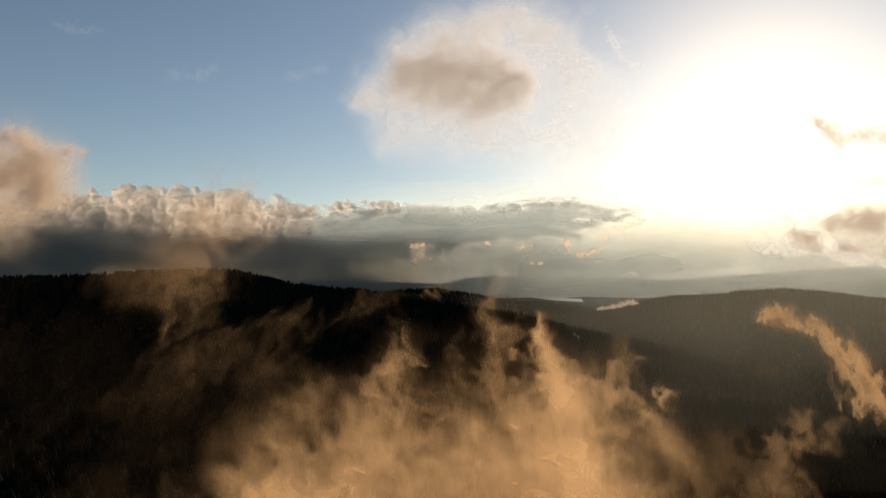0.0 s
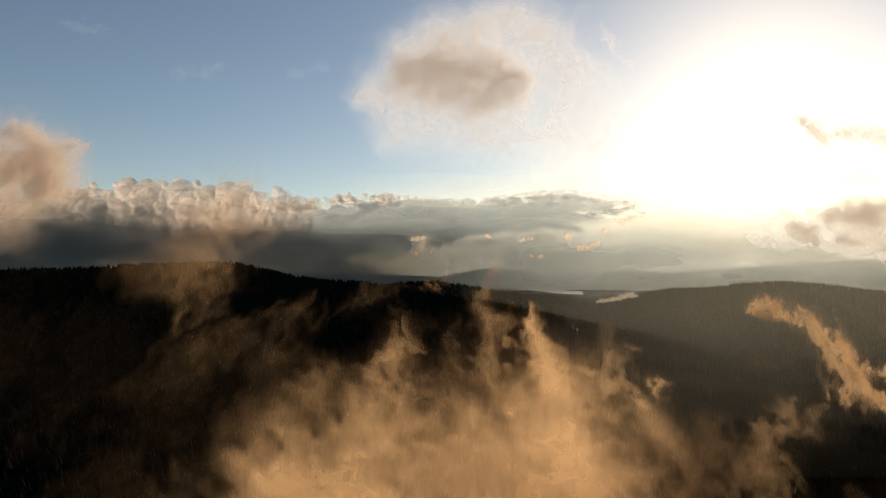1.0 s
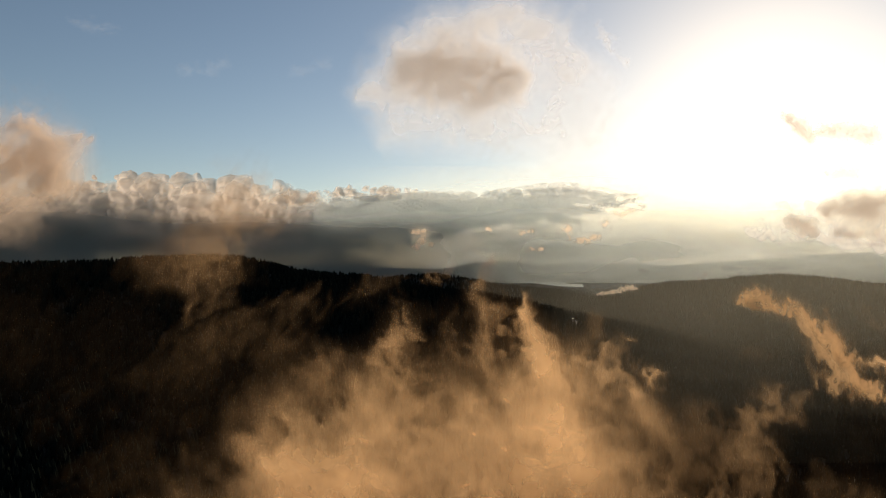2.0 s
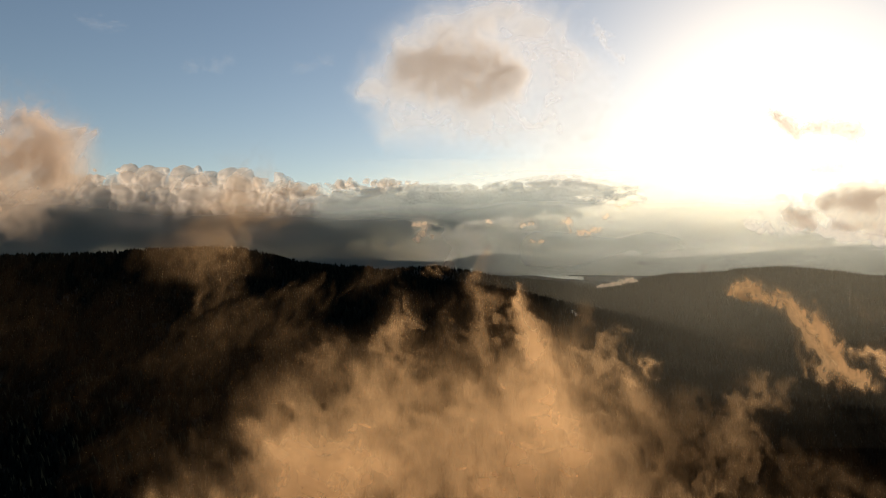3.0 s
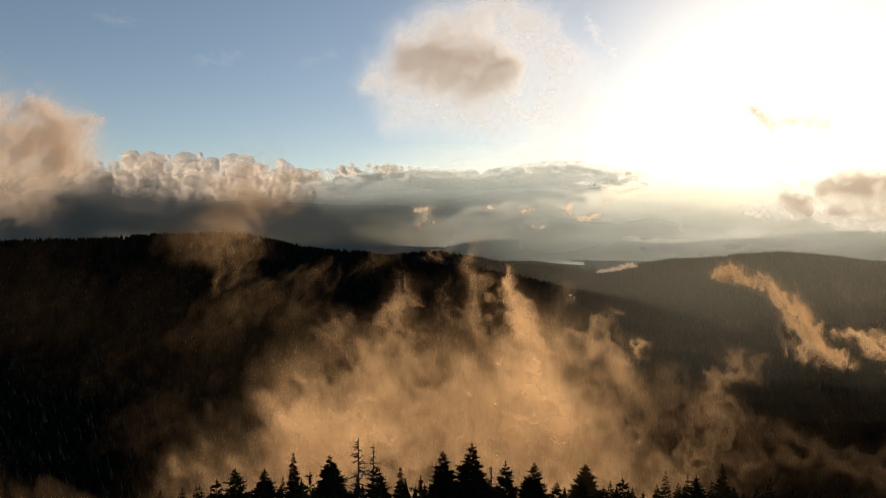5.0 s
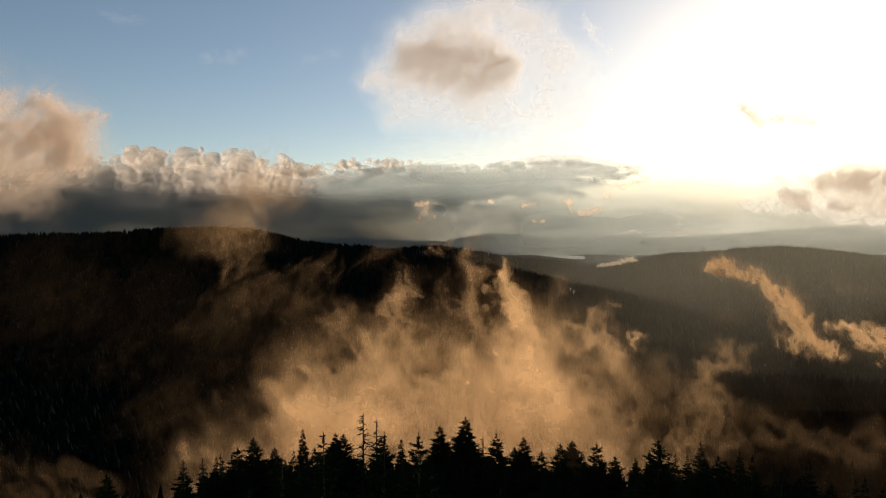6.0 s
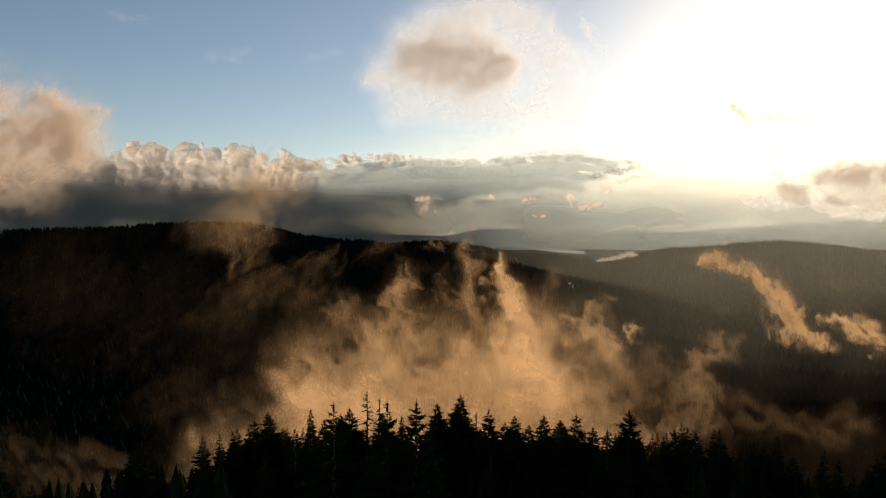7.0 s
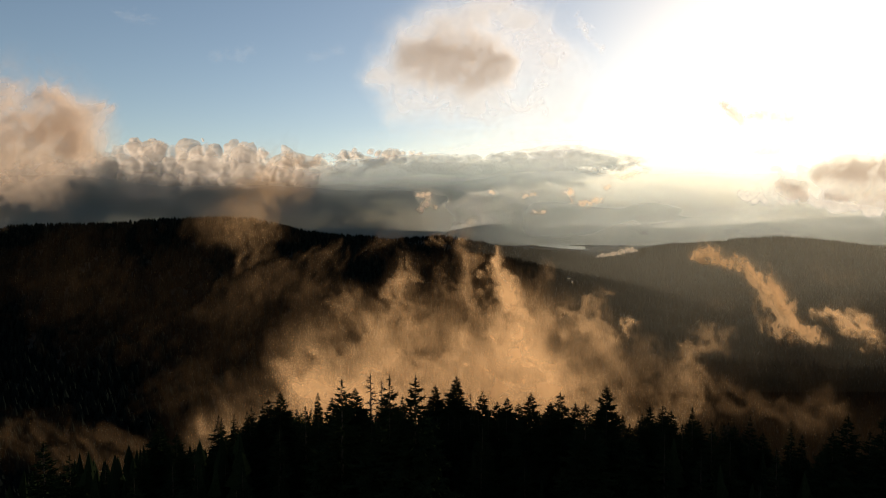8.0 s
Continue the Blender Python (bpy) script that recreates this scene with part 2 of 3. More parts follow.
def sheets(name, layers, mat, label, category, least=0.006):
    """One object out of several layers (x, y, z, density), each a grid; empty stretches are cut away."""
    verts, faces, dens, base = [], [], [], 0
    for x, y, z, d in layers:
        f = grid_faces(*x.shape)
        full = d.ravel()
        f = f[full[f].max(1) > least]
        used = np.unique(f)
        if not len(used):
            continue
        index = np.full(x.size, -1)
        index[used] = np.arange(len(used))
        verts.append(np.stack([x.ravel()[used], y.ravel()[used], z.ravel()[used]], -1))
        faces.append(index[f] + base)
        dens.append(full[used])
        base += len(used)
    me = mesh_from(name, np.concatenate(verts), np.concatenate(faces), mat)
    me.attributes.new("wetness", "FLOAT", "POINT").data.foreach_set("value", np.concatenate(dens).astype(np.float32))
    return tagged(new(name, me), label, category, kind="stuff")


# ---- ground ----
def ground():
    bearing = np.radians(np.linspace(-62, 62, 300))
    reach = np.concatenate([np.linspace(-160, 320, 90), 320 * (6200 / 320) ** np.linspace(0.012, 1, 230)])
    b, r = np.meshgrid(bearing, reach)
    back = np.maximum(r, 0) + 330
    x, y = np.tan(b) * back, r
    z = land(x, y)
    rough = np.clip(np.maximum(r, 60) / 400, 0.3, 6)
    z = z + rough * (fbm(x / 25, y / 25, 0 * x, 3, 5) - 0.5)
    me = mesh_from("ground", np.stack([x.ravel(), y.ravel(), z.ravel()], -1), grid_faces(*x.shape)[:, ::-1], SOIL)
    tagged(new("ground", me), "dark forested hills and misty valley floor", "ground", kind="structure")


ground()
# the lake: near and far shore from its broad end to its narrow end
NEAR_SHORE = [(637, 3276), (578, 3321), (523, 3441), (426, 3788), (282, 4251)]
FAR_SHORE = [(700, 3647), (648, 3718), (589, 3871), (459, 4087), (287, 4330)]


def lake():
    verts, faces = [], []
    for k in range(61):
        f = k / 60
        for shore, seed in ((NEAR_SHORE, 1), (FAR_SHORE, 2)):
            x = np.interp(f, np.linspace(0, 1, len(shore)), [p[0] for p in shore])
            y = np.interp(f, np.linspace(0, 1, len(shore)), [p[1] for p in shore])
            verts.append((x + 14 * noise.noise((9 * f, seed, 0)), y + 50 * noise.noise((7 * f, seed, 5)), LAKE_Z))
    faces = [(2 * k, 2 * k + 1, 2 * k + 3, 2 * k + 2) for k in range(60)]
    me = mesh_from("water", verts, faces, WATER)
    tagged(new("water", me), "narrow pale lake reflecting the evening sky", "lake", kind="structure")


lake()


# ---- forests ----
GLINT_CABIN = (213.0, 1200.0)
def far_forest(name, x, y, height, label):
    """Many small firs in one mesh: each a ragged five-sided spire of two tiers."""
    keep = ~((np.abs(x - GLINT_CABIN[0]) < 17) & (y > GLINT_CABIN[1] - 110) & (y < GLINT_CABIN[1] + 20))
    x, y, height = x[keep], y[keep], height[keep]
    n = len(x)
    z = land(x, y)
    turn = chance.random(n) * 6.28
    wide = height * (0.19 + 0.11 * chance.random(n))
    verts = np.zeros((n, 12, 3))
    for tier, (z0, z1, w) in enumerate(((0.08, 0.70, 1.0), (0.45, 1.0, 0.62))):
        for k in range(5):
            a = turn + k * 1.2566 + tier * 0.6
            ragged = wide * w * (0.7 + 0.6 * chance.random(n))
            verts[:, tier * 6 + k] = np.stack([x + ragged * np.cos(a), y + ragged * np.sin(a), z + height * (z0 + 0.08 * chance.random(n))], -1)
        verts[:, tier * 6 + 5] = np.stack([x, y, z + height * z1], -1)
    tri = np.array([[t * 6 + k, t * 6 + (k + 1) % 5, t * 6 + 5] for t in (0, 1) for k in range(5)])
    faces = (tri[None] + 12 * np.arange(n)[:, None, None]).reshape(-1, 3)
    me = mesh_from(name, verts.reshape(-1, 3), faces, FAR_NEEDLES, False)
    tagged(new(name, me), label, "forest", kind="stuff")


def scatter(n, near, far, left, right):
    r = np.sqrt(near ** 2 + (far ** 2 - near ** 2) * chance.random(n))
    a = np.radians(left + (right - left) * chance.random(n))
    return r * np.sin(a), r * np.cos(a)


x, y = scatter(5200, 150, 430, -44, 46)
far_forest("valley_forest", x, y, 13 + 12 * chance.random(len(x)), "dark conifer forest on the valley slopes")
x, y = scatter(40000, 430, 1500, -44, 46)
far_forest("hill_forest", x, y, 9 + 11 * chance.random(len(x)) ** 1.5, "dense dark conifer forest covering the hill")
x, y = scatter(26000, 1500, 2900, 6, 46)
far_forest("ridge_forest", x, y, 10 + 14 * chance.random(len(x)) ** 2, "conifer forest along the hazy ridge")
x, y = scatter(13000, 2250, 3500, -16, 20)
far_forest("foothill_forest", x, y, 12 + 12 * chance.random(len(x)) ** 2, "conifer forest on the low hills by the lake")


# ---- an added cabin: its windows stand for a bright glint on the hill ----
def cabin(x, y):
    house = new("cabin")
    house.location = (x, y, float(land(np.array([x]), np.array([y]))[0]) + 0.1)
    planks = surface("cabin_planks", (0.03, 0.022, 0.016), (0.06, 0.045, 0.03), 0.6, 8.0)
    tin = surface("cabin_roof_tin", (0.03, 0.028, 0.026), (0.05, 0.048, 0.045), 0.5, 6.0, rough=0.9, gloss=0.05)
    # added glow for a small bright spot of unknown source
    lamp, nodes, links = material("glint_pane")
    nodes["Principled BSDF"].inputs["Emission Color"].default_value = (1.0, 0.86, 0.62, 1)
    nodes["Principled BSDF"].inputs["Emission Strength"].default_value = 2.5
    bm = bmesh.new()
    bmesh.ops.create_cube(bm, size=1, matrix=Matrix.Translation((0, 0, 1.6)) @ Matrix.Diagonal((8, 6, 3.4, 1)))
    bmesh.ops.bevel(bm, geom=bm.edges[:], offset=0.04, segments=1, affect="EDGES")
    part("wall", bm, planks, house)
    bm = bmesh.new()
    for side in (-1, 1):
        m = Matrix.Translation((0, side * 1.75, 4.25)) @ Euler((-side * 0.55, 0, 0)).to_matrix().to_4x4() @ Matrix.Diagonal((8.8, 4.3, 0.12, 1))
        bmesh.ops.create_cube(bm, size=1, matrix=m)
    part("roof", bm, tin, house, "grey tin gable roof")
    for dx in (-1.9, 1.9):
        bm = bmesh.new()
        bmesh.ops.create_cube(bm, size=1, matrix=Matrix.Translation((dx, -3.03, 1.9)) @ Matrix.Diagonal((1.0, 0.08, 1.0, 1)))
        part("window", bm, lamp, house, "glowing pane added for the bright glint")
    tagged(house, "added wooden cabin whose glowing windows stand for a bright glint", "cabin")


cabin(*GLINT_CABIN)


# ---- near trees ----
def blade(verts, faces, root, tip, side, thick):
    """A flat spray of needles: a lozenge with a raised middle."""
    mid = root.lerp(tip, 0.45)
    i = len(verts)
    verts += [root, mid + side - thick, tip + 0.5 * thick, mid - side - thick]
    faces += [(i, i + 1, i + 2), (i, i + 2, i + 3)]


def conifer(seed, height, spread_at_base, droop, whorls, sparse=0.0, low=0.12, power=0.8, spray=0.36):
    """A fir as an Empty at its foot, with its trunk and crown."""
    rng = random.Random(seed)
    tree = new("conifer_tree")
    bm = bmesh.new()
    bmesh.ops.create_cone(bm, segments=8, radius1=height * 0.014, radius2=0.02, depth=height, cap_ends=True, matrix=Matrix.Translation((0, 0, height / 2)))
    part("trunk", bm, BARK, tree)
    verts, faces = [], []
    for w in range(whorls):
        f = w / (whorls - 1)
        z = height * (low + (0.985 - low) * f ** 0.9)
        reach = spread_at_base * (1 - f) ** power * (0.82 + 0.3 * rng.random()) * (1.12 - 0.35 * f ** 3) + 0.10
        count = 6 + int(5 * (1 - f))
        spin = rng.random() * 6.28
        for k in range(count):
            if rng.random() < sparse:
                continue
            a = spin + k * 6.283 / count + rng.uniform(-0.25, 0.25)
            out = Vector((math.cos(a), math.sin(a), 0))
            side = Vector((-out.y, out.x, 0))
            length = reach * rng.uniform(0.6, 1.15)
            fall = -droop * length * (0.5 + 0.7 * (1 - f)) + 0.36 * length * f ** 1.5
            root = Vector((0, 0, min(0.99 * height, z + rng.uniform(-0.5, 0.5))))
            end = root + out * length + Vector((0, 0, fall))
            blade(verts, faces, root, end, side * length * 0.13, Vector((0, 0, 0.10 * length)))
            steps = max(3, int(length / spray))
            for s in range(steps):
                g = 0.25 + 0.72 * (s + rng.random() * 0.6) / steps
                p = root.lerp(end, g)
                l = length * (1.05 - g) * 0.44 + 0.14
                for sgn in (-1, 1):
                    q = p + out * l * 0.6 + side * sgn * l * rng.uniform(0.6, 1.0) + Vector((0, 0, rng.uniform(-0.55, 0.35) * l))
                    blade(verts, faces, p, q, out * l * 0.34, Vector((0, 0, 0.16 * l)))
    # leader shoot
    for turn in (0.0, 1.05, 2.1):
        side = Vector((0.11 * math.cos(turn), 0.11 * math.sin(turn), 0))
        blade(verts, faces, Vector((0, 0, height * 0.965)), Vector((0, 0, height + 0.1)), side, Vector((0, 0, 0.3)))
    me = bpy.data.meshes.new("crown")
    me.from_pydata([tuple(v) for v in verts], [], faces)
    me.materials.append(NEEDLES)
    crown = new("crown", me)
    crown.parent = tree
    return tree


def dead_tree(seed, height):
    rng = random.Random(seed)
    tree = new("dead_tree")
    bm = bmesh.new()
    bmesh.ops.create_cone(bm, segments=8, radius1=0.30, radius2=0.05, depth=height, cap_ends=True, matrix=Matrix.Translation((0, 0, height / 2)))
    part("trunk", bm, DEAD_WOOD, tree)
    for k in range(56):
        bm = bmesh.new()
        f = (k + rng.random()) / 56
        z = height * (0.35 + 0.63 * f)
        a = rng.random() * 6.283
        l = (3.2 * (1 - f) + 0.6) * rng.uniform(0.6, 1.1)
        direction = Vector((math.cos(a), math.sin(a), rng.uniform(-0.35, 0.25))).normalized()
        turn = Matrix.Translation((0, 0, z)) @ direction.to_track_quat("Z", "Y").to_matrix().to_4x4()
        bmesh.ops.create_cone(bm, segments=5, radius1=0.11, radius2=0.04, depth=l, cap_ends=True, matrix=turn @ Matrix.Translation((0, 0, l / 2)))
        for s in range(3):
            fork = turn @ Matrix.Translation((0, 0, l * rng.uniform(0.3, 0.8))) @ Euler((rng.uniform(-0.9, 0.9), rng.uniform(-0.9, 0.9), 0)).to_matrix().to_4x4()
            bmesh.ops.create_cone(bm, segments=3, radius1=0.045, radius2=0.018, depth=l * 0.45, cap_ends=True, matrix=fork @ Matrix.Translation((0, 0, l * 0.22)))
        part("branch", bm, DEAD_WOOD, tree)
    return tagged(tree, "dead grey conifer with bare broken branches", "tree", "trees on the spur")


KINDS = [
    tagged(conifer(1, 22, 6.0, 0.30, 58, power=0.71, spray=0.46), "tall dark fir with dense layered boughs", "tree", "trees on the spur"),
    tagged(conifer(2, 22, 5.2, 0.22, 56, 0.05, power=0.71, spray=0.46), "dark spruce with uneven pointed crown", "tree", "trees on the spur"),
    tagged(conifer(3, 22, 3.0, 0.35, 60, power=0.72, spray=0.38), "slender dark spire-shaped fir", "tree", "trees on the spur"),
    tagged(conifer(4, 22, 5.6, 0.14, 46, 0.10, power=0.70, spray=0.46), "dark fir with open tiers of long boughs", "tree", "trees on the spur"),
    tagged(conifer(5, 22, 4.6, -0.15, 46, 0.12, 0.3, 0.60, spray=0.46), "broad dark pine with upswept ragged branches", "tree", "trees on the spur"),
    tagged(conifer(6, 22, 5.6, 0.26, 58, 0.02, power=0.70, spray=0.46), "full dark fir with thick needled crown", "tree", "trees on the spur"),
]
# plainer ones for the body of the wood
KINDS += [
    tagged(conifer(11, 22, 5.0, 0.28, 28, power=0.80, spray=1.1), "dark fir half hidden in the wood", "tree", "trees on the spur"),
    tagged(conifer(12, 22, 4.2, 0.24, 26, 0.05, power=0.80, spray=1.1), "narrow dark spruce half hidden in the wood", "tree", "trees on the spur"),
]
SNAG = dead_tree(7, 22)

# tips of the trees along the spur: x, y, z, kind
SPUR_TREES = [
    (-27.4, 26.9, 168.4, 0), (-25.3, 29.7, 170.2, 5), (-24.2, 32.9, 170.5, 0), (-20.1, 30.9, 167.5, 1),
    (-19.9, 33.9, 166.8, 2), (-24.6, 61.7, 162.3, 2), (-13.5, 24.9, 171.9, 1), (-9.1, 10.5, 178.7, 3),
    (-10.9, 30.5, 172.0, 0), (-10.1, 42.6, 171.3, 8), (-8.6, 46.8, 168.9, 8), (-7.1, 39.9, 168.3, 1),
    (-2.1, 6.1, 180.2, 3), (-4.2, 42.9, 167.0, 2), (1.3, 4.9, 180.6, 0), (1.8, 45.4, 168.5, 5),
    (5.9, 38.9, 172.0, 0), (8.5, 38.9, 168.9, 8), (10.6, 41.6, 168.6, 3), (13.2, 38.9, 167.4, 1),
    (16.0, 53.9, 163.9, 1), (16.7, 34.9, 168.3, 1), (17.5, 22.5, 173.7, 0), (21.3, 28.9, 170.2, 1),
    (22.0, 22.8, 173.7, 5), (24.5, 23.9, 171.7, 0), (23.5, 10.5, 175.7, 5), (27.7, 16.9, 176.3, 4),
    (32.3, 21.9, 169.2, 0), (36.7, 26.9, 170.5, 5), (40.0, 30.9, 169.4, 3), (42.7, 34.9, 167.3, 1),
    (-53.6, 14.9, 168.0, 1), (-52.4, 18.9, 164.5, 3), (-44.9, 31.9, 165.4, 0), (-41.5, 30.9, 163.6, 1),
    (-37.9, 29.9, 161.5, 5), (-45.5, 26.9, 161.8, 3), (-32.2, 28.9, 163.9, 0), (-33.5, 26.9, 161.7, 1),
    (67.5, 26.9, 169.4, 1), (64.1, 24.9, 167.4, 0), (72.2, 28.9, 166.1, 3), (69.8, 21.9, 170.8, 5),
    (65.8, 36.9, 162.7, 2), (55.1, 38.9, 163.5, 0), (61.4, 41.9, 161.3, 1), (48.7, 38.9, 164.5, 5),
    (50.6, 36.9, 163.8, 3), (-30.4, 32.9, 164.4, 6), (-28.4, 31.8, 163.2, 6), (-27.3, 32.9, 168.0, 7),
    (-26.5, 32.9, 166.5, 2), (-25.0, 32.9, 166.5, 7), (-23.6, 32.9, 167.4, 6), (-22.2, 32.9, 165.8, 6),
    (-20.7, 32.9, 164.5, 7), (-18.5, 32.9, 163.2, 6), (-17.7, 32.9, 166.7, 6), (-15.5, 29.1, 167.9, 7),
    (-13.7, 30.7, 168.9, 2), (-9.8, 15.4, 172.8, 6), (-11.9, 32.9, 166.7, 6), (-10.7, 32.9, 167.6, 7),
    (-8.7, 32.9, 167.1, 2), (-7.6, 32.9, 166.9, 6), (-5.6, 32.9, 167.2, 6), (-1.9, 12.2, 174.3, 6),
    (-3.0, 32.9, 168.1, 6), (0.3, 11.6, 173.5, 6), (1.6, 9.1, 173.8, 6), (1.3, 32.9, 168.2, 6),
    (2.8, 32.9, 166.4, 7), (4.6, 32.9, 166.7, 6), (5.6, 32.9, 167.2, 6), (6.7, 32.9, 166.8, 6),
    (9.0, 32.9, 168.2, 2), (9.8, 32.9, 167.0, 7), (11.4, 32.9, 168.0, 6), (13.2, 32.9, 166.8, 6),
    (14.5, 32.9, 167.3, 6), (15.4, 32.9, 166.5, 6), (17.7, 32.9, 166.3, 7), (18.1, 29.0, 168.5, 6),
    (19.1, 28.2, 169.1, 6), (21.5, 32.9, 166.1, 7), (22.3, 29.6, 167.7, 6), (23.7, 25.8, 170.3, 7),
    (25.0, 28.8, 168.1, 7), (24.3, 14.9, 171.7, 6), (25.4, 16.9, 171.3, 6), (27.9, 22.0, 171.4, 7),
    (29.1, 23.6, 171.2, 7), (30.3, 22.6, 169.3, 7), (32.6, 27.2, 164.6, 6), (34.5, 28.0, 165.0, 6),
    (36.8, 32.2, 166.9, 7), (38.9, 32.6, 166.4, 6), (39.4, 32.9, 166.3, 6), (40.9, 32.9, 166.8, 7),
    (42.3, 32.9, 165.1, 7), (-21.2, 75.3, 157.3, 5), (-37.3, 85.6, 150.5, 0), (26.4, 66.2, 159.3, 4),
]
first = {}


def plant(kind, x, y, tip, turn):
    ground_z = float(land(np.array([x]), np.array([y]))[0]) - 0.3
    model = SNAG if kind == 8 else KINDS[kind]
    s = max(8.0, tip - ground_z) / 22.2
    wide = 1.12 * s ** 0.5
    m = Matrix.Translation((x, y, ground_z)) @ pose(0, 0, 0, 0, 0, turn) @ Matrix.Diagonal((wide, wide, s, 1))
    if kind in first:
        copy_thing(model, m)
    else:
        first[kind] = (model, m)


rng = random.Random(21)
for x, y, tip, kind in SPUR_TREES:
    plant(kind, x, y, tip, rng.random() * 360)
# the wood below and around them
placed = [(t[0], t[1]) for t in SPUR_TREES]
tries = 0
while len(placed) < 300 and tries < 12000:
    tries += 1
    if len(placed) < 165:
        x, y = rng.uniform(-46, 50), rng.uniform(8, 58)
    else:
        x, y = (rng.uniform(34, 110), rng.uniform(5, 95)) if len(placed) < 255 else (rng.uniform(-130, 150), rng.uniform(-25, 150))
    if abs(x - 8) > 50 + 0.62 * (y + 73):
        continue
    if min((x - a) ** 2 + (y - b) ** 2 for a, b in placed) < (3.0 if len(placed) < 165 else 4.6) ** 2:
        continue
    ground_z = float(land(np.array([x]), np.array([y]))[0])
    tall = rng.uniform(15, 24)
    roof = 200 - max(0.283 * (y + 73), 0.355 * (y + 55), 0.40 * (y + 41)) if -45 < x < 48 else 200 - (0.33 if x < 0 else 0.285) * math.hypot(y + 73, 0.6 * x)
    tip = min(ground_z + tall, roof - rng.uniform(0, 4))
    if tip - ground_z < 8:
        continue
    placed.append((x, y))
    plant(rng.choice((6, 7)), x, y, tip, rng.random() * 360)
# the patterns themselves take the first places
for model, m in first.values():
    model.matrix_basis = m


# ---- the close-grown young wood between them ----
def under_wood(count):
    n_tiers, sides = 8, 7
    xs, ys, hs = [], [], []
    r = random.Random(33)
    while len(xs) < count:
        x, y = r.uniform(-150, 165), r.uniform(-170, 150)
        roof = 172 if y < 15 else 200 - 0.325 * (y + 73) if -45 < x < 48 else 200 - 0.335 * math.hypot(y + 73, 0.6 * x)
        g = float(land(np.array([x]), np.array([y]))[0])
        h = min(r.uniform(8, 24), roof - r.uniform(1, 6) - g, 198 - 0.44 * max(0, y + 73) - g if y < 15 else 99)
        if h > 3:
            xs.append(x), ys.append(y), hs.append(h)
    x, y, h = np.array(xs), np.array(ys), np.array(hs)
    n = len(x)
    z = land(x, y) - 0.4
    verts, faces = np.zeros((n, n_tiers * (sides + 1), 3)), []
    for t in range(n_tiers):
        f = t / n_tiers
        for k in range(sides):
            a = chance.random(n) * 0.5 + k * 6.283 / sides + t * 0.9
            w = h * 0.2 * (1 - f) ** 0.8 * (0.3 + 1.1 * chance.random(n)) + 0.1
            verts[:, t * (sides + 1) + k] = np.stack([x + w * np.cos(a), y + w * np.sin(a), z + h * (0.05 + 0.9 * f - 0.05 * chance.random(n))], -1)
            faces.append((t * (sides + 1) + k, t * (sides + 1) + (k + 1) % sides, t * (sides + 1) + sides))
        verts[:, t * (sides + 1) + sides] = np.stack([x, y, z + h * min(1.0, 0.05 + 0.9 * f + 0.19)], -1)
    faces = (np.array(faces)[None] + n_tiers * (sides + 1) * np.arange(n)[:, None, None]).reshape(-1, 3)
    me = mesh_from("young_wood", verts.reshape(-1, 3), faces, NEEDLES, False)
    tagged(new("young_wood", me), "close dark young firs filling the wood", "forest", kind="stuff")


under_wood(3900)


# ---- mist ----
def shape_of(x, z, plumes):
    """How much of each plume is at x, z, and how thick it is there; plumes: thickness, [(x, z, half width), ...]."""
    shape, total, weight = 0 * x, 0 * x, 0 * x + 1e-6
    for strength, line in plumes:
        near = 0 * x
        for (ax, az, ar), (bx, bz, br) in zip(line, line[1:]):
            ex, ez = bx - ax, bz - az
            t = np.clip(((x - ax) * ex + (z - az) * ez) / (ex * ex + ez * ez), 0, 1)
            r = ar + (br - ar) * t
            near = np.maximum(near, np.exp(-((x - ax - t * ex) ** 2 + (z - az - t * ez) ** 2) / (r * r)))
        shape = 1 - (1 - shape) * (1 - near)
        total, weight = total + strength * near * near, weight + near * near
    return shape, total / weight


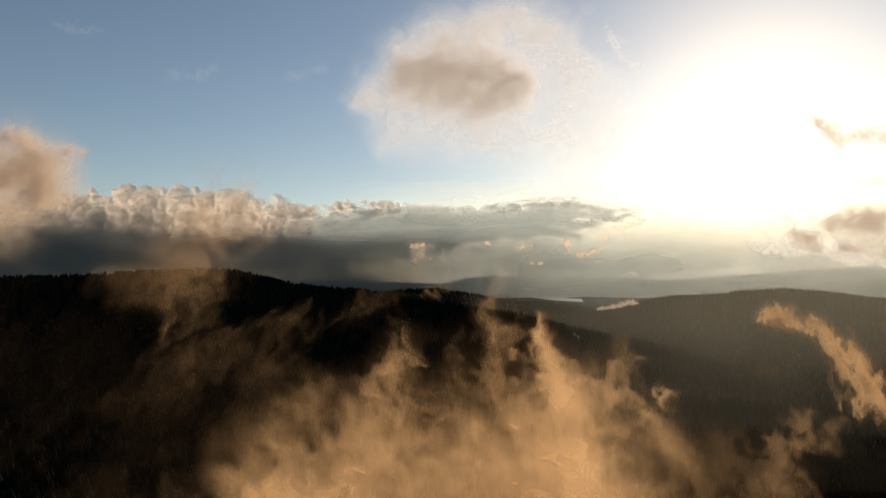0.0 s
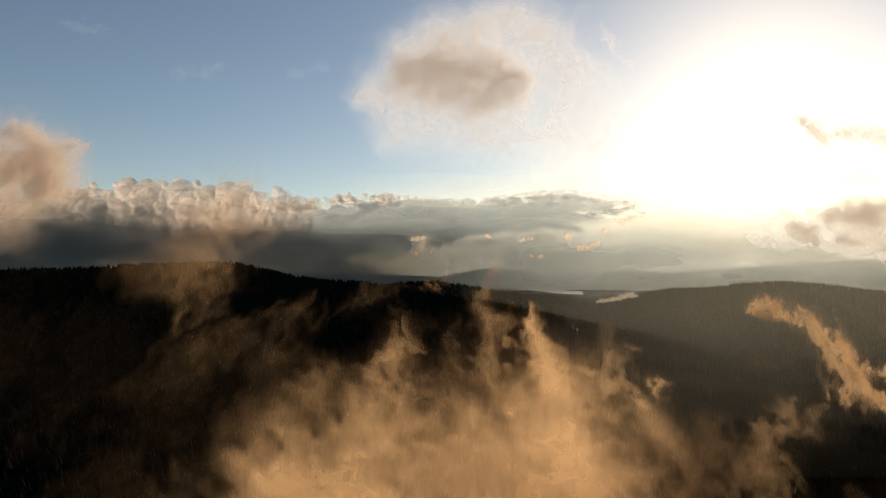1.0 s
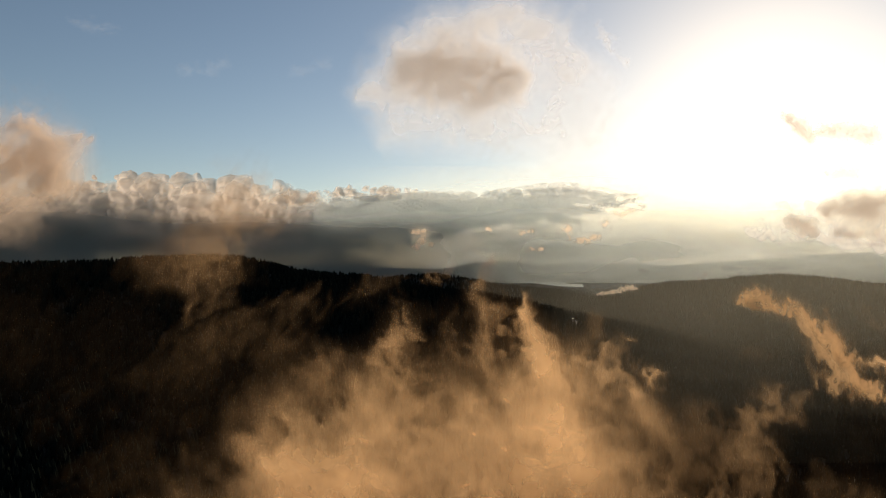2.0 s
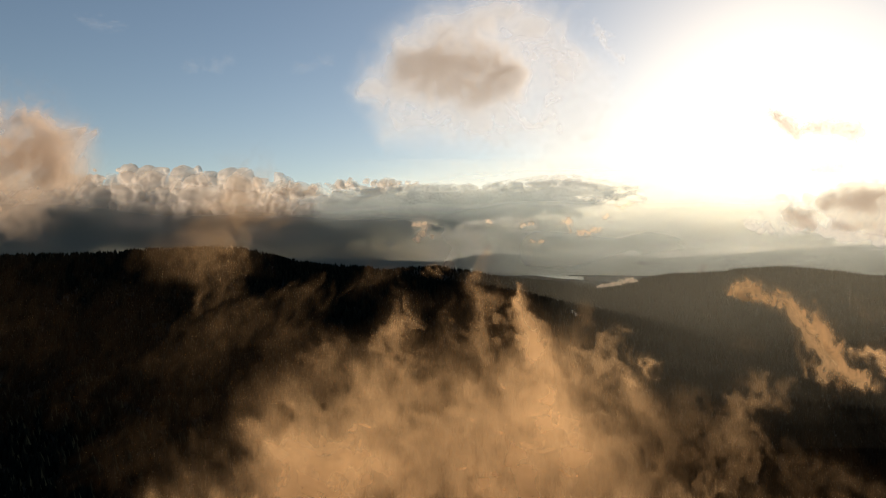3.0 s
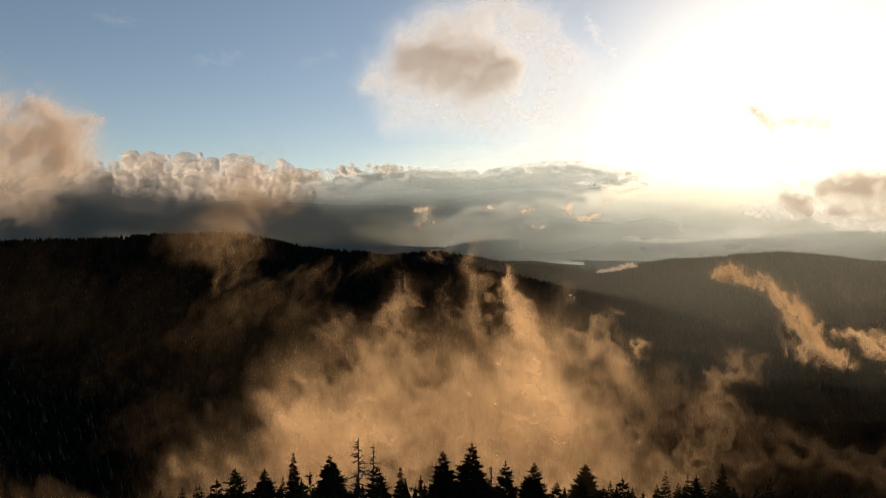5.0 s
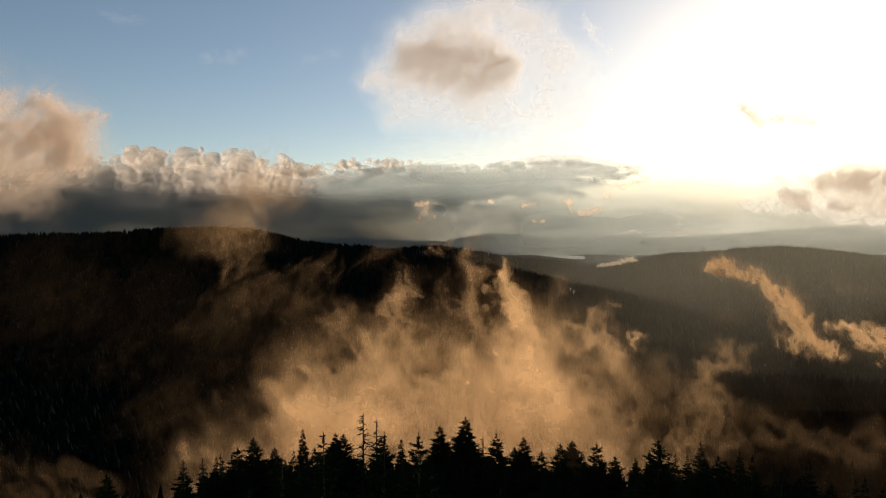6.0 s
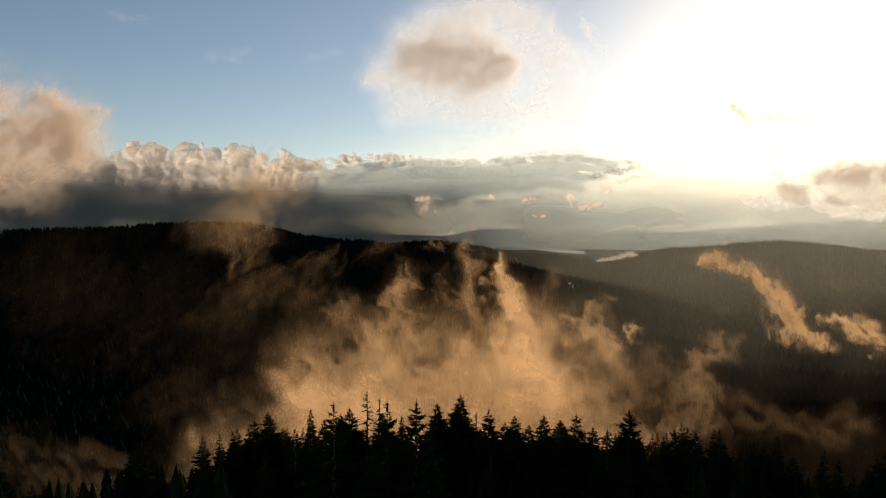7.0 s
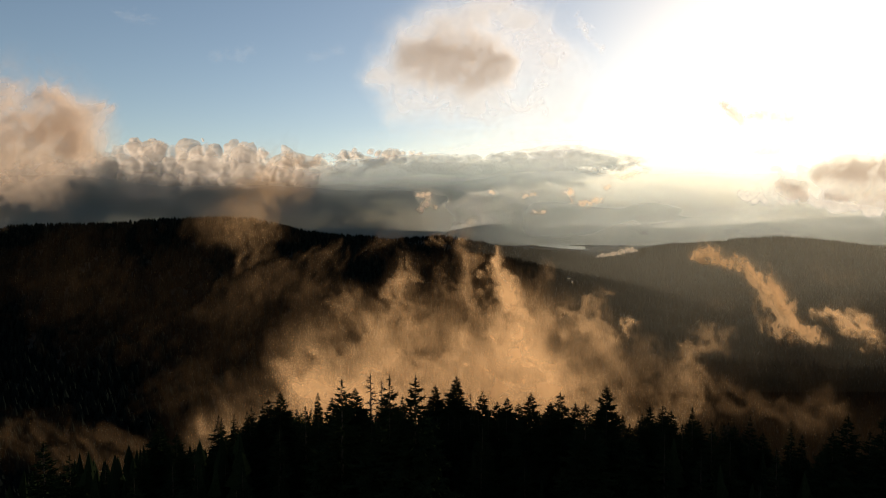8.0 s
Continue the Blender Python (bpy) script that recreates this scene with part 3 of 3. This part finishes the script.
def drift(name, label, plumes, depths, step, grain, seed, mat, category="mist", lie=None, erode=0.8, lean=0.25, torn=1.0, thick=1.0, stretch=0.55, soft=1.8, threads=0.3, mottle=0.6, octaves=5):
    """Torn, drifting vapour in a few layers. lie: xs and ys, where the layers bend away from their depth."""
    points = np.array([p for _, line in plumes for p in line], float)
    x0, x1 = (points[:, 0] - 2.6 * points[:, 2]).min(), (points[:, 0] + 2.6 * points[:, 2]).max()
    z0, z1 = (points[:, 1] - 2.6 * points[:, 2]).min(), (points[:, 1] + 2.6 * points[:, 2]).max()
    x, z = np.meshgrid(np.arange(x0, x1, step), np.arange(z0, z1, step))
    layers, fine = [], int(np.clip(np.log2(grain / (2.2 * step)), 2, octaves))
    for depth in depths:
        y = depth + 0.5 * grain * (wisps(x / (4 * grain), 0 * x, z / (4 * grain), 2, seed + 50) - 0.5)
        if lie:
            y = y + np.interp(x, lie[0], lie[1])
        slip = depth / (3.0 * grain)
        u = x + lean * z
        bx = wisps(u / grain, slip + 0 * x, z / grain, 3, seed, 0.45) - 0.5
        bz = wisps(u / grain + 31, slip + 0 * x, z / grain, 3, seed + 9, 0.45) - 0.5
        shape, strength = shape_of(x + 2.6 * torn * grain * bx, z + 2.2 * torn * grain * bz, plumes)
        f = wisps(1.3 * u / grain + 4.5 * bx, slip + 0 * x, 1.3 * stretch * z / grain + 4.5 * bz, fine, seed + 20, 0.52)
        big = wisps(0.45 * u / grain + 1.2 * bx, slip + 3 + 0 * x, 0.45 * z / grain + 1.2 * bz, 3, seed + 61) - 0.5
        c = smooth(0.36, 0.64, f + 0.6 * big)
        thread = wisps(2.0 * u / grain + 4 * bx, slip + 7 + 0 * x, 2.0 * stretch * z / grain + 4 * bz, max(2, fine - 1), seed + 33, 0.5)
        thread = np.clip(1 - np.abs(thread - 0.5) / 0.07, 0, 1) ** 1.5
        bite = erode * (1 - c) * (1 - 0.6 * smooth(0.5, 1.6, strength))
        broad = shape_of(x + 0.8 * torn * grain * bx, z + 0.8 * torn * grain * bz, [(k, [(px, pz, 1.5 * pr) for px, pz, pr in line]) for k, line in plumes])[0]
        d = 0.18 * broad ** 2 * (0.4 + c) + np.clip((shape - bite) / (1.08 - bite), 0, 1) ** soft * (1 - mottle + 1.6 * mottle * c + threads * thread * (1 - shape * 0.6))
        above = z - land(x, y)
        edge = np.minimum(np.minimum(x - x0, x1 - x), np.minimum(z - z0, z1 - z))
        layers.append((x, y, z, thick * strength * d * smooth(0, 22, above) * smooth(0, 5 * step, edge) / len(depths)))
    return sheets(name, layers, mat, label, category, 0.001 if mat == WISP else 0.006)


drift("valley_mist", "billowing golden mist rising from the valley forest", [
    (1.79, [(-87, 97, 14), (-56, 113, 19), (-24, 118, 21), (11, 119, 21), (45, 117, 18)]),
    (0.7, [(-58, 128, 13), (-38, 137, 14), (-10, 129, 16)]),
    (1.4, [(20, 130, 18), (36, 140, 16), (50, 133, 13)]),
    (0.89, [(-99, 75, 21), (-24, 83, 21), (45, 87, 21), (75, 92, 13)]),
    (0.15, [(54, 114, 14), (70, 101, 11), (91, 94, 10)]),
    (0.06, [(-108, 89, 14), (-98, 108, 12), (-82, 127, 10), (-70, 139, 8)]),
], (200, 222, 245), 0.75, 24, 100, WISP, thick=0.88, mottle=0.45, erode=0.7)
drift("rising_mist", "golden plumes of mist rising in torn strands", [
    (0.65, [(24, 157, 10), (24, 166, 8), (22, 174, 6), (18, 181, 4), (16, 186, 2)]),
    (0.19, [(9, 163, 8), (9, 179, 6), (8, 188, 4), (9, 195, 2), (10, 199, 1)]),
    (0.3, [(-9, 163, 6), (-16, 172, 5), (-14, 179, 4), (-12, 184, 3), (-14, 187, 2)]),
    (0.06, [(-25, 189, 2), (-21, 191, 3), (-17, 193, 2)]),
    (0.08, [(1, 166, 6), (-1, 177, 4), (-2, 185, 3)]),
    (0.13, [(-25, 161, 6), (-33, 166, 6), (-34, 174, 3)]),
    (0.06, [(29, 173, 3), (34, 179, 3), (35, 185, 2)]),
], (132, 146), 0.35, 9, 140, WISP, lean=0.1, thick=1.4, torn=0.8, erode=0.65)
drift("drifting_mist", "thin brownish mist drifting up the dark hillside", [
    (0.15, [(-99, 162, 8), (-84, 168, 8), (-74, 174, 6), (-67, 180, 4), (-61, 184, 2)]),
    (0.1, [(-61, 162, 9), (-55, 173, 7), (-51, 184, 4), (-49, 189, 2)]),
    (0.06, [(-82, 152, 12), (-68, 148, 10), (-53, 154, 8)]),
    (0.55, [(-70, 228, 7), (-74, 218, 10), (-82, 207, 12), (-90, 199, 9), (-85, 191, 6), (-82, 184, 4)]),
    (0.03, [(-166, 172, 12), (-149, 174, 12), (-134, 164, 10), (-132, 152, 8)]),
    (0.03, [(-118, 123, 10), (-109, 131, 8), (-99, 144, 10)]),
    (0.04, [(-96, 211, 8), (-101, 203, 8)]),
    (0.010, [(-160, 172, 36), (-118, 166, 32), (-84, 156, 28)]),
], (180, 200), 0.5, 13, 180, WISP, lean=-0.3, thick=0.46, erode=0.4, mottle=0.5, octaves=4)
drift("curling_mist", "curls of golden mist beside the main bank", [
    (0.4, [(95, 122, 14), (110, 111, 10), (122, 107, 6), (137, 118, 4)]),
    (0.15, [(115, 140, 4), (122, 141, 3)]),
    (0.08, [(95, 94, 17), (112, 78, 17), (116, 53, 17)]),
], (420, 440), 0.9, 20, 220, WISP, thick=1.5)
drift("slope_mist", "thin mist curling over the lower slopes", [
    (0.06, [(72, 148, 6), (76, 131, 9), (81, 117, 9), (88, 101, 9)]),
    (0.13, [(103, 94, 8), (108, 115, 9), (113, 132, 8), (118, 142, 6), (127, 147, 3)]),
    (0.04, [(88, 136, 9), (102, 118, 10)]),
], (218, 234), 0.5, 14, 260, WISP, thick=1.8)
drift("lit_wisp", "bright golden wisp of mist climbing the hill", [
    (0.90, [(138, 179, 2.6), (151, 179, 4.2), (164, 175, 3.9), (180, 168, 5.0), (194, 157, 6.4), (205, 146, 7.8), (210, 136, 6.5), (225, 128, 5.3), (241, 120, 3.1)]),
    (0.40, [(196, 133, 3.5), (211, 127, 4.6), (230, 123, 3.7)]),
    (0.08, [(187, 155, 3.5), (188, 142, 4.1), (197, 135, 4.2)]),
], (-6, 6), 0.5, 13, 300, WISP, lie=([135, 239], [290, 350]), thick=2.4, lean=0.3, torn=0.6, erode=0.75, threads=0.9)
drift("hillside_wisp", "small bright wisp of mist on the far slope", [
    (0.5, [(278, 128, 4), (288, 128, 6), (300, 122, 8), (316, 110, 8)]),
    (0.03, [(276, 158, 9), (292, 154, 10)]), (0.03, [(197, 134, 6), (209, 134, 5)]),
], (414, 426), 0.7, 13, 330, WISP, thick=1.8, lean=0.6)
drift("hollow_mist", "brown mist in the hollow behind the nearest trees", [
    (0.05, [(-127, 137, 6), (-112, 136, 7), (-101, 134, 7), (-90, 130, 6)]),
    (0.05, [(-62, 136, 6), (-51, 143, 6)]),
    (0.11, [(61, 144, 7), (70, 150, 7), (77, 155, 5)]),
    (0.07, [(84, 150, 5), (92, 149, 5), (101, 148, 4)]),
], (95, 105), 0.5, 12, 360, WISP)


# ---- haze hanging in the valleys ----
# a tinted upright sheet stands in for the hazy air at each depth
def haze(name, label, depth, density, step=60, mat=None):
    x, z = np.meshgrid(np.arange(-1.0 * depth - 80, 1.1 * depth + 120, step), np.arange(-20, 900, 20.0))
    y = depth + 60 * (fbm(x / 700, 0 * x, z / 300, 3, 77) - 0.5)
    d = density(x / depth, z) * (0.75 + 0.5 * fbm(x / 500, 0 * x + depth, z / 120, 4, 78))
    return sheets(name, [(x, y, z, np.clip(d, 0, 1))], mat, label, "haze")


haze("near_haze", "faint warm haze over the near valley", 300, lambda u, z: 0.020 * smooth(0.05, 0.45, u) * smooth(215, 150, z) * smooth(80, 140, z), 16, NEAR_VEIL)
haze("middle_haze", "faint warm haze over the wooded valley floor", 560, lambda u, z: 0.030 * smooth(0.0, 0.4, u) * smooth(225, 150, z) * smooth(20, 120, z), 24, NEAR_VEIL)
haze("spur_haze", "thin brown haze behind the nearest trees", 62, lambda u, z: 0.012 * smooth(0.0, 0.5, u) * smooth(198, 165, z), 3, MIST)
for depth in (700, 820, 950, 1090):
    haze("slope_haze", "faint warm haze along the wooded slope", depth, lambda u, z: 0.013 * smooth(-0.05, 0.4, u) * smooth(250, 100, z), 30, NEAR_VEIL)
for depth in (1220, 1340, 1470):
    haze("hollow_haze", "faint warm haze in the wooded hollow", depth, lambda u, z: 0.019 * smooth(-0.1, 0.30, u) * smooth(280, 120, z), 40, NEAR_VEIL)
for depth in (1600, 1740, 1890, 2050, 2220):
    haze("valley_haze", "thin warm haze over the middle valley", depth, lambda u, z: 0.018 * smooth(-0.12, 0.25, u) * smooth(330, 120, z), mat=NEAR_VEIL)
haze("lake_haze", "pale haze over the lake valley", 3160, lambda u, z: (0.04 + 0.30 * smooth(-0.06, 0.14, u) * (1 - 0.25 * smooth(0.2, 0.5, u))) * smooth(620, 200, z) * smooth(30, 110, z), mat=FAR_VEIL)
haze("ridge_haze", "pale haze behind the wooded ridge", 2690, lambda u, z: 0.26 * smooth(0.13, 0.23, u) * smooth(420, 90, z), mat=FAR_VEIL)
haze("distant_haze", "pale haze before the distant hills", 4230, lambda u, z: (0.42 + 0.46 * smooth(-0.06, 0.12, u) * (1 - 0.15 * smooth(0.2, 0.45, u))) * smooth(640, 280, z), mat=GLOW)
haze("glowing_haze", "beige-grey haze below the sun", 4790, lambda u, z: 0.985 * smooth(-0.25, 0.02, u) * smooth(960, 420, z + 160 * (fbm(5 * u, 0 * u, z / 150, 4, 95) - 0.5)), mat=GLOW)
# dark sheet hung low, for the shade below the bank
haze("bank_shade_veil", "slate-grey veil painting the shade under the cloud bank", 2880, lambda u, z: (0.10 + 0.85 * smooth(0.27, -0.20, u)) * smooth(470, 290, -50 * smooth(-0.38, -0.62, u) + z + 130 * (fbm(2 * u, 0 * u, z / 200, 4, 91) - 0.5)), mat=BANK_SHADE)


# ---- clouds ----
def cloud_row(name, label, top, base, depth, small, large, count, seed, mat, step=8, rim=34, deepest=2.6, flat=1.0, swell=0.9, lumps=0.8):
    """One row of heaped cloud: a billowing outline, thin at its rim and thick below, that melts away at its base; top, base: x, z."""
    r = random.Random(seed)
    xs, zs = [p[0] for p in top], [p[1] for p in top]
    x, z = np.meshgrid(np.arange(xs[0], xs[-1], step), np.arange(min(p[1] for p in base) - 90, max(zs) + 1.2 * large, step))
    line, floor = np.interp(x, xs, zs), np.interp(x, [p[0] for p in base], [p[1] for p in base])
    wx = x + 0.55 * small * (fbm(x / small, 0 * x, z / small, 4, seed, 0.42) - 0.5) + 0.8 * large * (fbm(x / large, 0 * x, z / large, 2, seed + 2) - 0.5)
    wz = z + 0.55 * small * (fbm(x / small + 40, 0 * x, z / small, 4, seed + 1, 0.42) - 0.5)
    inside = line - 0.9 * large - wz + 0 * x
    for n in range(count):
        size = small + (large - small) * r.random() ** 2
        px = r.uniform(xs[0], xs[-1])
        pz = float(np.interp(px, xs, zs)) - size * r.uniform(0.94, 1.65) ** 1.3
        i0, i1 = np.searchsorted(z[:, 0], [pz - 1.6 * size, pz + 1.6 * size])
        j0, j1 = np.searchsorted(x[0], [px - 2.2 * flat * size, px + 2.2 * flat * size])
        if i1 <= i0 or j1 <= j0:
            continue
        w = (slice(i0, i1), slice(j0, j1))
        away = np.sqrt(((wx[w] - px) / flat) ** 2 + (wz[w] - pz) ** 2)
        inside[w] = np.maximum(inside[w], size - away)
    d = np.maximum(inside, 0)
    y = depth - swell * np.minimum(d, 2.5 * large) - 0.5 * small * (fbm(x / small, d / small, z / small, 4, seed + 5) - 0.5)
    torn = fbm(x / (2.2 * large), 0 * x, z / large, 5, seed + 8, 0.55) - 0.5
    melt = smooth(0, 120, z - floor + 260 * torn) * smooth(0, 180, np.minimum(x - xs[0], xs[-1] - x) + 200 * torn)
    # thickness drives the tint too: lit tone at the rim, shaded tone below
    tau = deepest * (1 - np.exp(-d / rim)) * (1 + lumps * torn) * melt
    return sheets(name, [(x, y, z, tau)], mat, label, "cloud", 0.02)


cloud_row("cumulus_bank", "heaped cream cumulus along the back of the bank", [(-3945, 846), (-3393, 844), (-3028, 910), (-2618, 909), (-2300, 921), (-1982, 884), (-1666, 851), (-1396, 797), (-1194, 716), (-947, 635)],
          [(-3929, 236), (-945, 235)], 4940, 65, 180, 80, 8, CUMULUS, rim=46, deepest=2.0)
cloud_row("cumulus_bank", "cream and grey cumulus heaps with bright rounded tops", [(-3392, 697), (-2564, 733), (-2173, 744), (-1860, 719), (-1588, 730), (-1278, 668), (-1046, 594)],
          [(-3380, 192), (-1043, 192)], 4250, 50, 150, 80, 13, CUMULUS, rim=42, deepest=2.0)
cloud_row("cumulus_bank", "grey cumulus heaps with pale tops", [(-2912, 553), (-2302, 585), (-1966, 591), (-1697, 563), (-1430, 589), (-1197, 546), (-964, 496), (-765, 456)],
          [(-2902, 160), (-764, 161)], 3650, 42, 120, 75, 23, CUMULUS, rim=44, deepest=1.8)
cloud_row("cumulus_bank", "low slate-grey cumulus with faint pale tops", [(-2511, 447), (-2044, 469), (-1637, 445), (-1377, 468), (-1089, 427), (-889, 387), (-717, 350)],
          [(-2504, 165), (-716, 166)], 3150, 36, 100, 70, 33, CUMULUS, rim=44, deepest=1.6)
cloud_row("cumulus_heads", "row of small bright cumulus heads behind the long bank", [(-1480, 768), (-1211, 705), (-989, 758), (-833, 766), (-677, 739), (-544, 765), (-323, 716), (-102, 684), (118, 666)],
          [(-1478, 568), (118, 565)], 4920, 26, 70, 46, 43, CUMULUS, 5, 26)
cloud_row("stratus_bank", "long flat grey cloud bank with a bright rim", [(-1623, 361), (-1411, 496), (-1199, 581), (-901, 639), (-562, 668), (-309, 689), (70, 683), (364, 695), (741, 711), (1032, 676), (1240, 668), (1405, 659)],
          [(-1621, 149), (-899, 233), (-266, 296), (363, 359), (781, 426), (1114, 509), (1405, 592)], 4700, 14, 48, 170, 53, STRATUS, 6, 26, 3.2, 2.2, 0.5, 0.25)
cloud_row("stratus_top", "thin bright upper layer of the long cloud bank", [(115, 683), (374, 721), (588, 746), (803, 758), (973, 732), (1186, 688), (1314, 662)],
          [(115, 622), (1313, 619)], 4745, 10, 28, 110, 63, STRATUS, 5, 16, 1.6, 2.2, 0.5, 0.25)
cloud_row("stratus_end", "ragged knobbly end of the long cloud bank", [(768, 553), (891, 586), (1014, 578), (1137, 610), (1259, 618), (1365, 651)],
          [(768, 488), (1136, 520), (1364, 585)], 4620, 14, 40, 90, 73, STRATUS, 5, 20, 1.8, 1.4, lumps=0.4)
drift("orange_puff", "small orange-lit puff of cloud before the bank", [
    (1.30, [(-190, 297, 17), (-154, 299, 21), (-164, 266, 19), (-185, 238, 14)]),
    (0.50, [(-206, 238, 12), (-190, 233, 9)]),
    (0.60, [(-135, 252, 12), (-116, 242, 9)]),
], (2640, ), 2, 22, 503, TUFT, "cloud", thick=1.3, torn=0.35, threads=0.1)
drift("cloud_scrap", "small tufts of sunlit cloud under the long bank", [
    (0.70, [(256, 296, 14), (298, 299, 14)]),
    (0.50, [(105, 318, 14), (129, 308, 12)]),
    (0.80, [(415, 306, 16), (450, 313, 19), (452, 270, 12)]),
    (1.00, [(489, 261, 12), (536, 266, 19), (588, 280, 12)]),
    (0.70, [(288, 226, 12), (340, 226, 12)]),
    (0.60, [(597, 341, 16), (625, 326, 14)]),
    (0.50, [(649, 371, 19), (731, 387, 16)]),
], (2640, ), 3, 26, 520, TUFT, "cloud", thick=1.3, torn=0.5, threads=0.1)
# thin outer plumes add the white glow round the core
drift("low_cumulus", "small dark-cored cumulus with a glowing white edge", [
    (2.6, [(-24, 303, 14), (-5, 304, 18), (14, 299, 17), (29, 294, 12)]), (1.9, [(-16, 288, 11), (4, 286, 13), (22, 288, 12)]),
    (0.9, [(-54, 287, 5), (-44, 287, 8), (-30, 286, 9)]), (0.6, [(-33, 270, 12), (-4, 271, 17), (25, 268, 17), (56, 267, 17)]),
    (0.9, [(5, 319, 13), (27, 328, 14), (45, 317, 17), (57, 294, 17)]), (0.4, [(68, 277, 17), (62, 245, 20)]),
    (0.3, [(-14, 328, 3), (-4, 333, 4)]),
], (316, 324), 0.8, 17, 306, CUMULUS_NEAR, "cloud", erode=0.18, lean=0.0, stretch=1.0, soft=1.5, torn=0.4, threads=0.0, mottle=0.15, octaves=2)
drift("thin_scrap", "faint torn scraps of cloud in the blue", [
    (0.25, [(74, 321, 3), (82, 310, 4), (92, 300, 2)]), (0.05, [(-211, 328, 3), (-201, 326, 4), (-188, 323, 3)]),
    (0.03, [(-88, 298, 3), (-76, 302, 4), (-68, 302, 3)]), (0.03, [(-147, 302, 4), (-136, 300, 4), (-128, 304, 3)]),
], (320, ), 0.7, 9, 316, CUMULUS_NEAR, "cloud", stretch=1.0, soft=1.0, torn=0.5)
drift("side_cumulus", "peach-coloured cloud above the dark hill", [
    (2.2, [(-581, 374, 9), (-564, 367, 12), (-554, 348, 16)]), (2.6, [(-684, 308, 66), (-617, 316, 59), (-557, 317, 38), (-527, 308, 29)]),
    (2.0, [(-543, 345, 20), (-510, 353, 15), (-490, 357, 7)]),
], (790, 812), 2.4, 40, 340, PEACH, "cloud", erode=0.3, lean=0.0, stretch=1.0, soft=1.2, torn=0.35, threads=0.0, mottle=0.3, octaves=3)
drift("dark_puff", "small dark ragged puff of cloud against the glare", [
    (1.0, [(123.3, 252.3, 1.8), (129.4, 248.3, 3.5), (132.4, 244.3, 2.4)])], (222, ), 0.3, 5, 380, SHADE, "cloud", soft=1.2, torn=0.3, erode=0.2, threads=0.0, mottle=0.3, octaves=3)
drift("dark_puff", "torn brownish puff of cloud against the glare", [
    (0.8, [(136.7, 246.7, 2.7), (145.4, 246.2, 3.9), (154.0, 244.6, 4.3)])], (222, ), 0.3, 6, 390, SHADE, "cloud", soft=1.2, torn=0.3, erode=0.2, threads=0.0, mottle=0.3, octaves=3)
drift("dark_puff", "faint grey puff of cloud below the glare", [
    (0.6, [(139.3, 230.5, 2.3), (148.0, 231.3, 3.1)])], (222, ), 0.3, 5, 400, SHADE, "cloud", soft=1.2, torn=0.3, erode=0.2, threads=0.0, mottle=0.3, octaves=3)
drift("sun_cloud", "low grey cloud band under the sun", [
    (2.2, [(746, 286, 20), (801, 297, 32), (873, 292, 40), (950, 299, 45)]), (1.2, [(767, 246, 10), (839, 240, 16), (905, 243, 22)]),
], (1280, ), 3, 40, 430, SHADE, "cloud", lean=0.0, stretch=1.4, soft=1.2, torn=0.3, erode=0.2, threads=0.0, mottle=0.3, octaves=3)
drift("brown_puff", "small brown puff of cloud under the sun", [
    (1.6, [(650, 266, 16), (682, 255, 19), (695, 241, 9)])], (1240, ), 1.5, 20, 450, SHADE, "cloud", soft=1.2, torn=0.3, erode=0.2, threads=0.0, mottle=0.3, octaves=3)
# bright rim of the low clouds, added as thin white vapour
drift("glowing_edge", "white vapour added for the sunlit fringe of the low clouds", [
    (0.35, [(610, 255, 18), (672, 237, 14), (751, 243, 18), (829, 225, 14), (896, 226, 14)]), (0.3, [(650, 301, 14), (718, 295, 16), (786, 324, 14)]),
], (1300, ), 3, 40, 470, CUMULUS_NEAR, "cloud", stretch=1.4, thick=2.0)
drift("hill_steam", "bright steam rising at the hill's foot", [
    (2.2, [(520, 55, 6), (588, 63, 7), (640, 80, 10), (668, 74, 6)]), (0.35, [(899, 111, 8), (924, 128, 8)]),
], (2395, ), 2, 16, 460, TUFT, torn=0.5, thick=1.5)
drift("ridge_mist", "thin puff of mist over the wooded ridge", [
    (0.10, [(-71, 144, 13), (-31, 160, 16), (-18, 171, 11)])], (1500, ), 2, 26, 480, WISP)
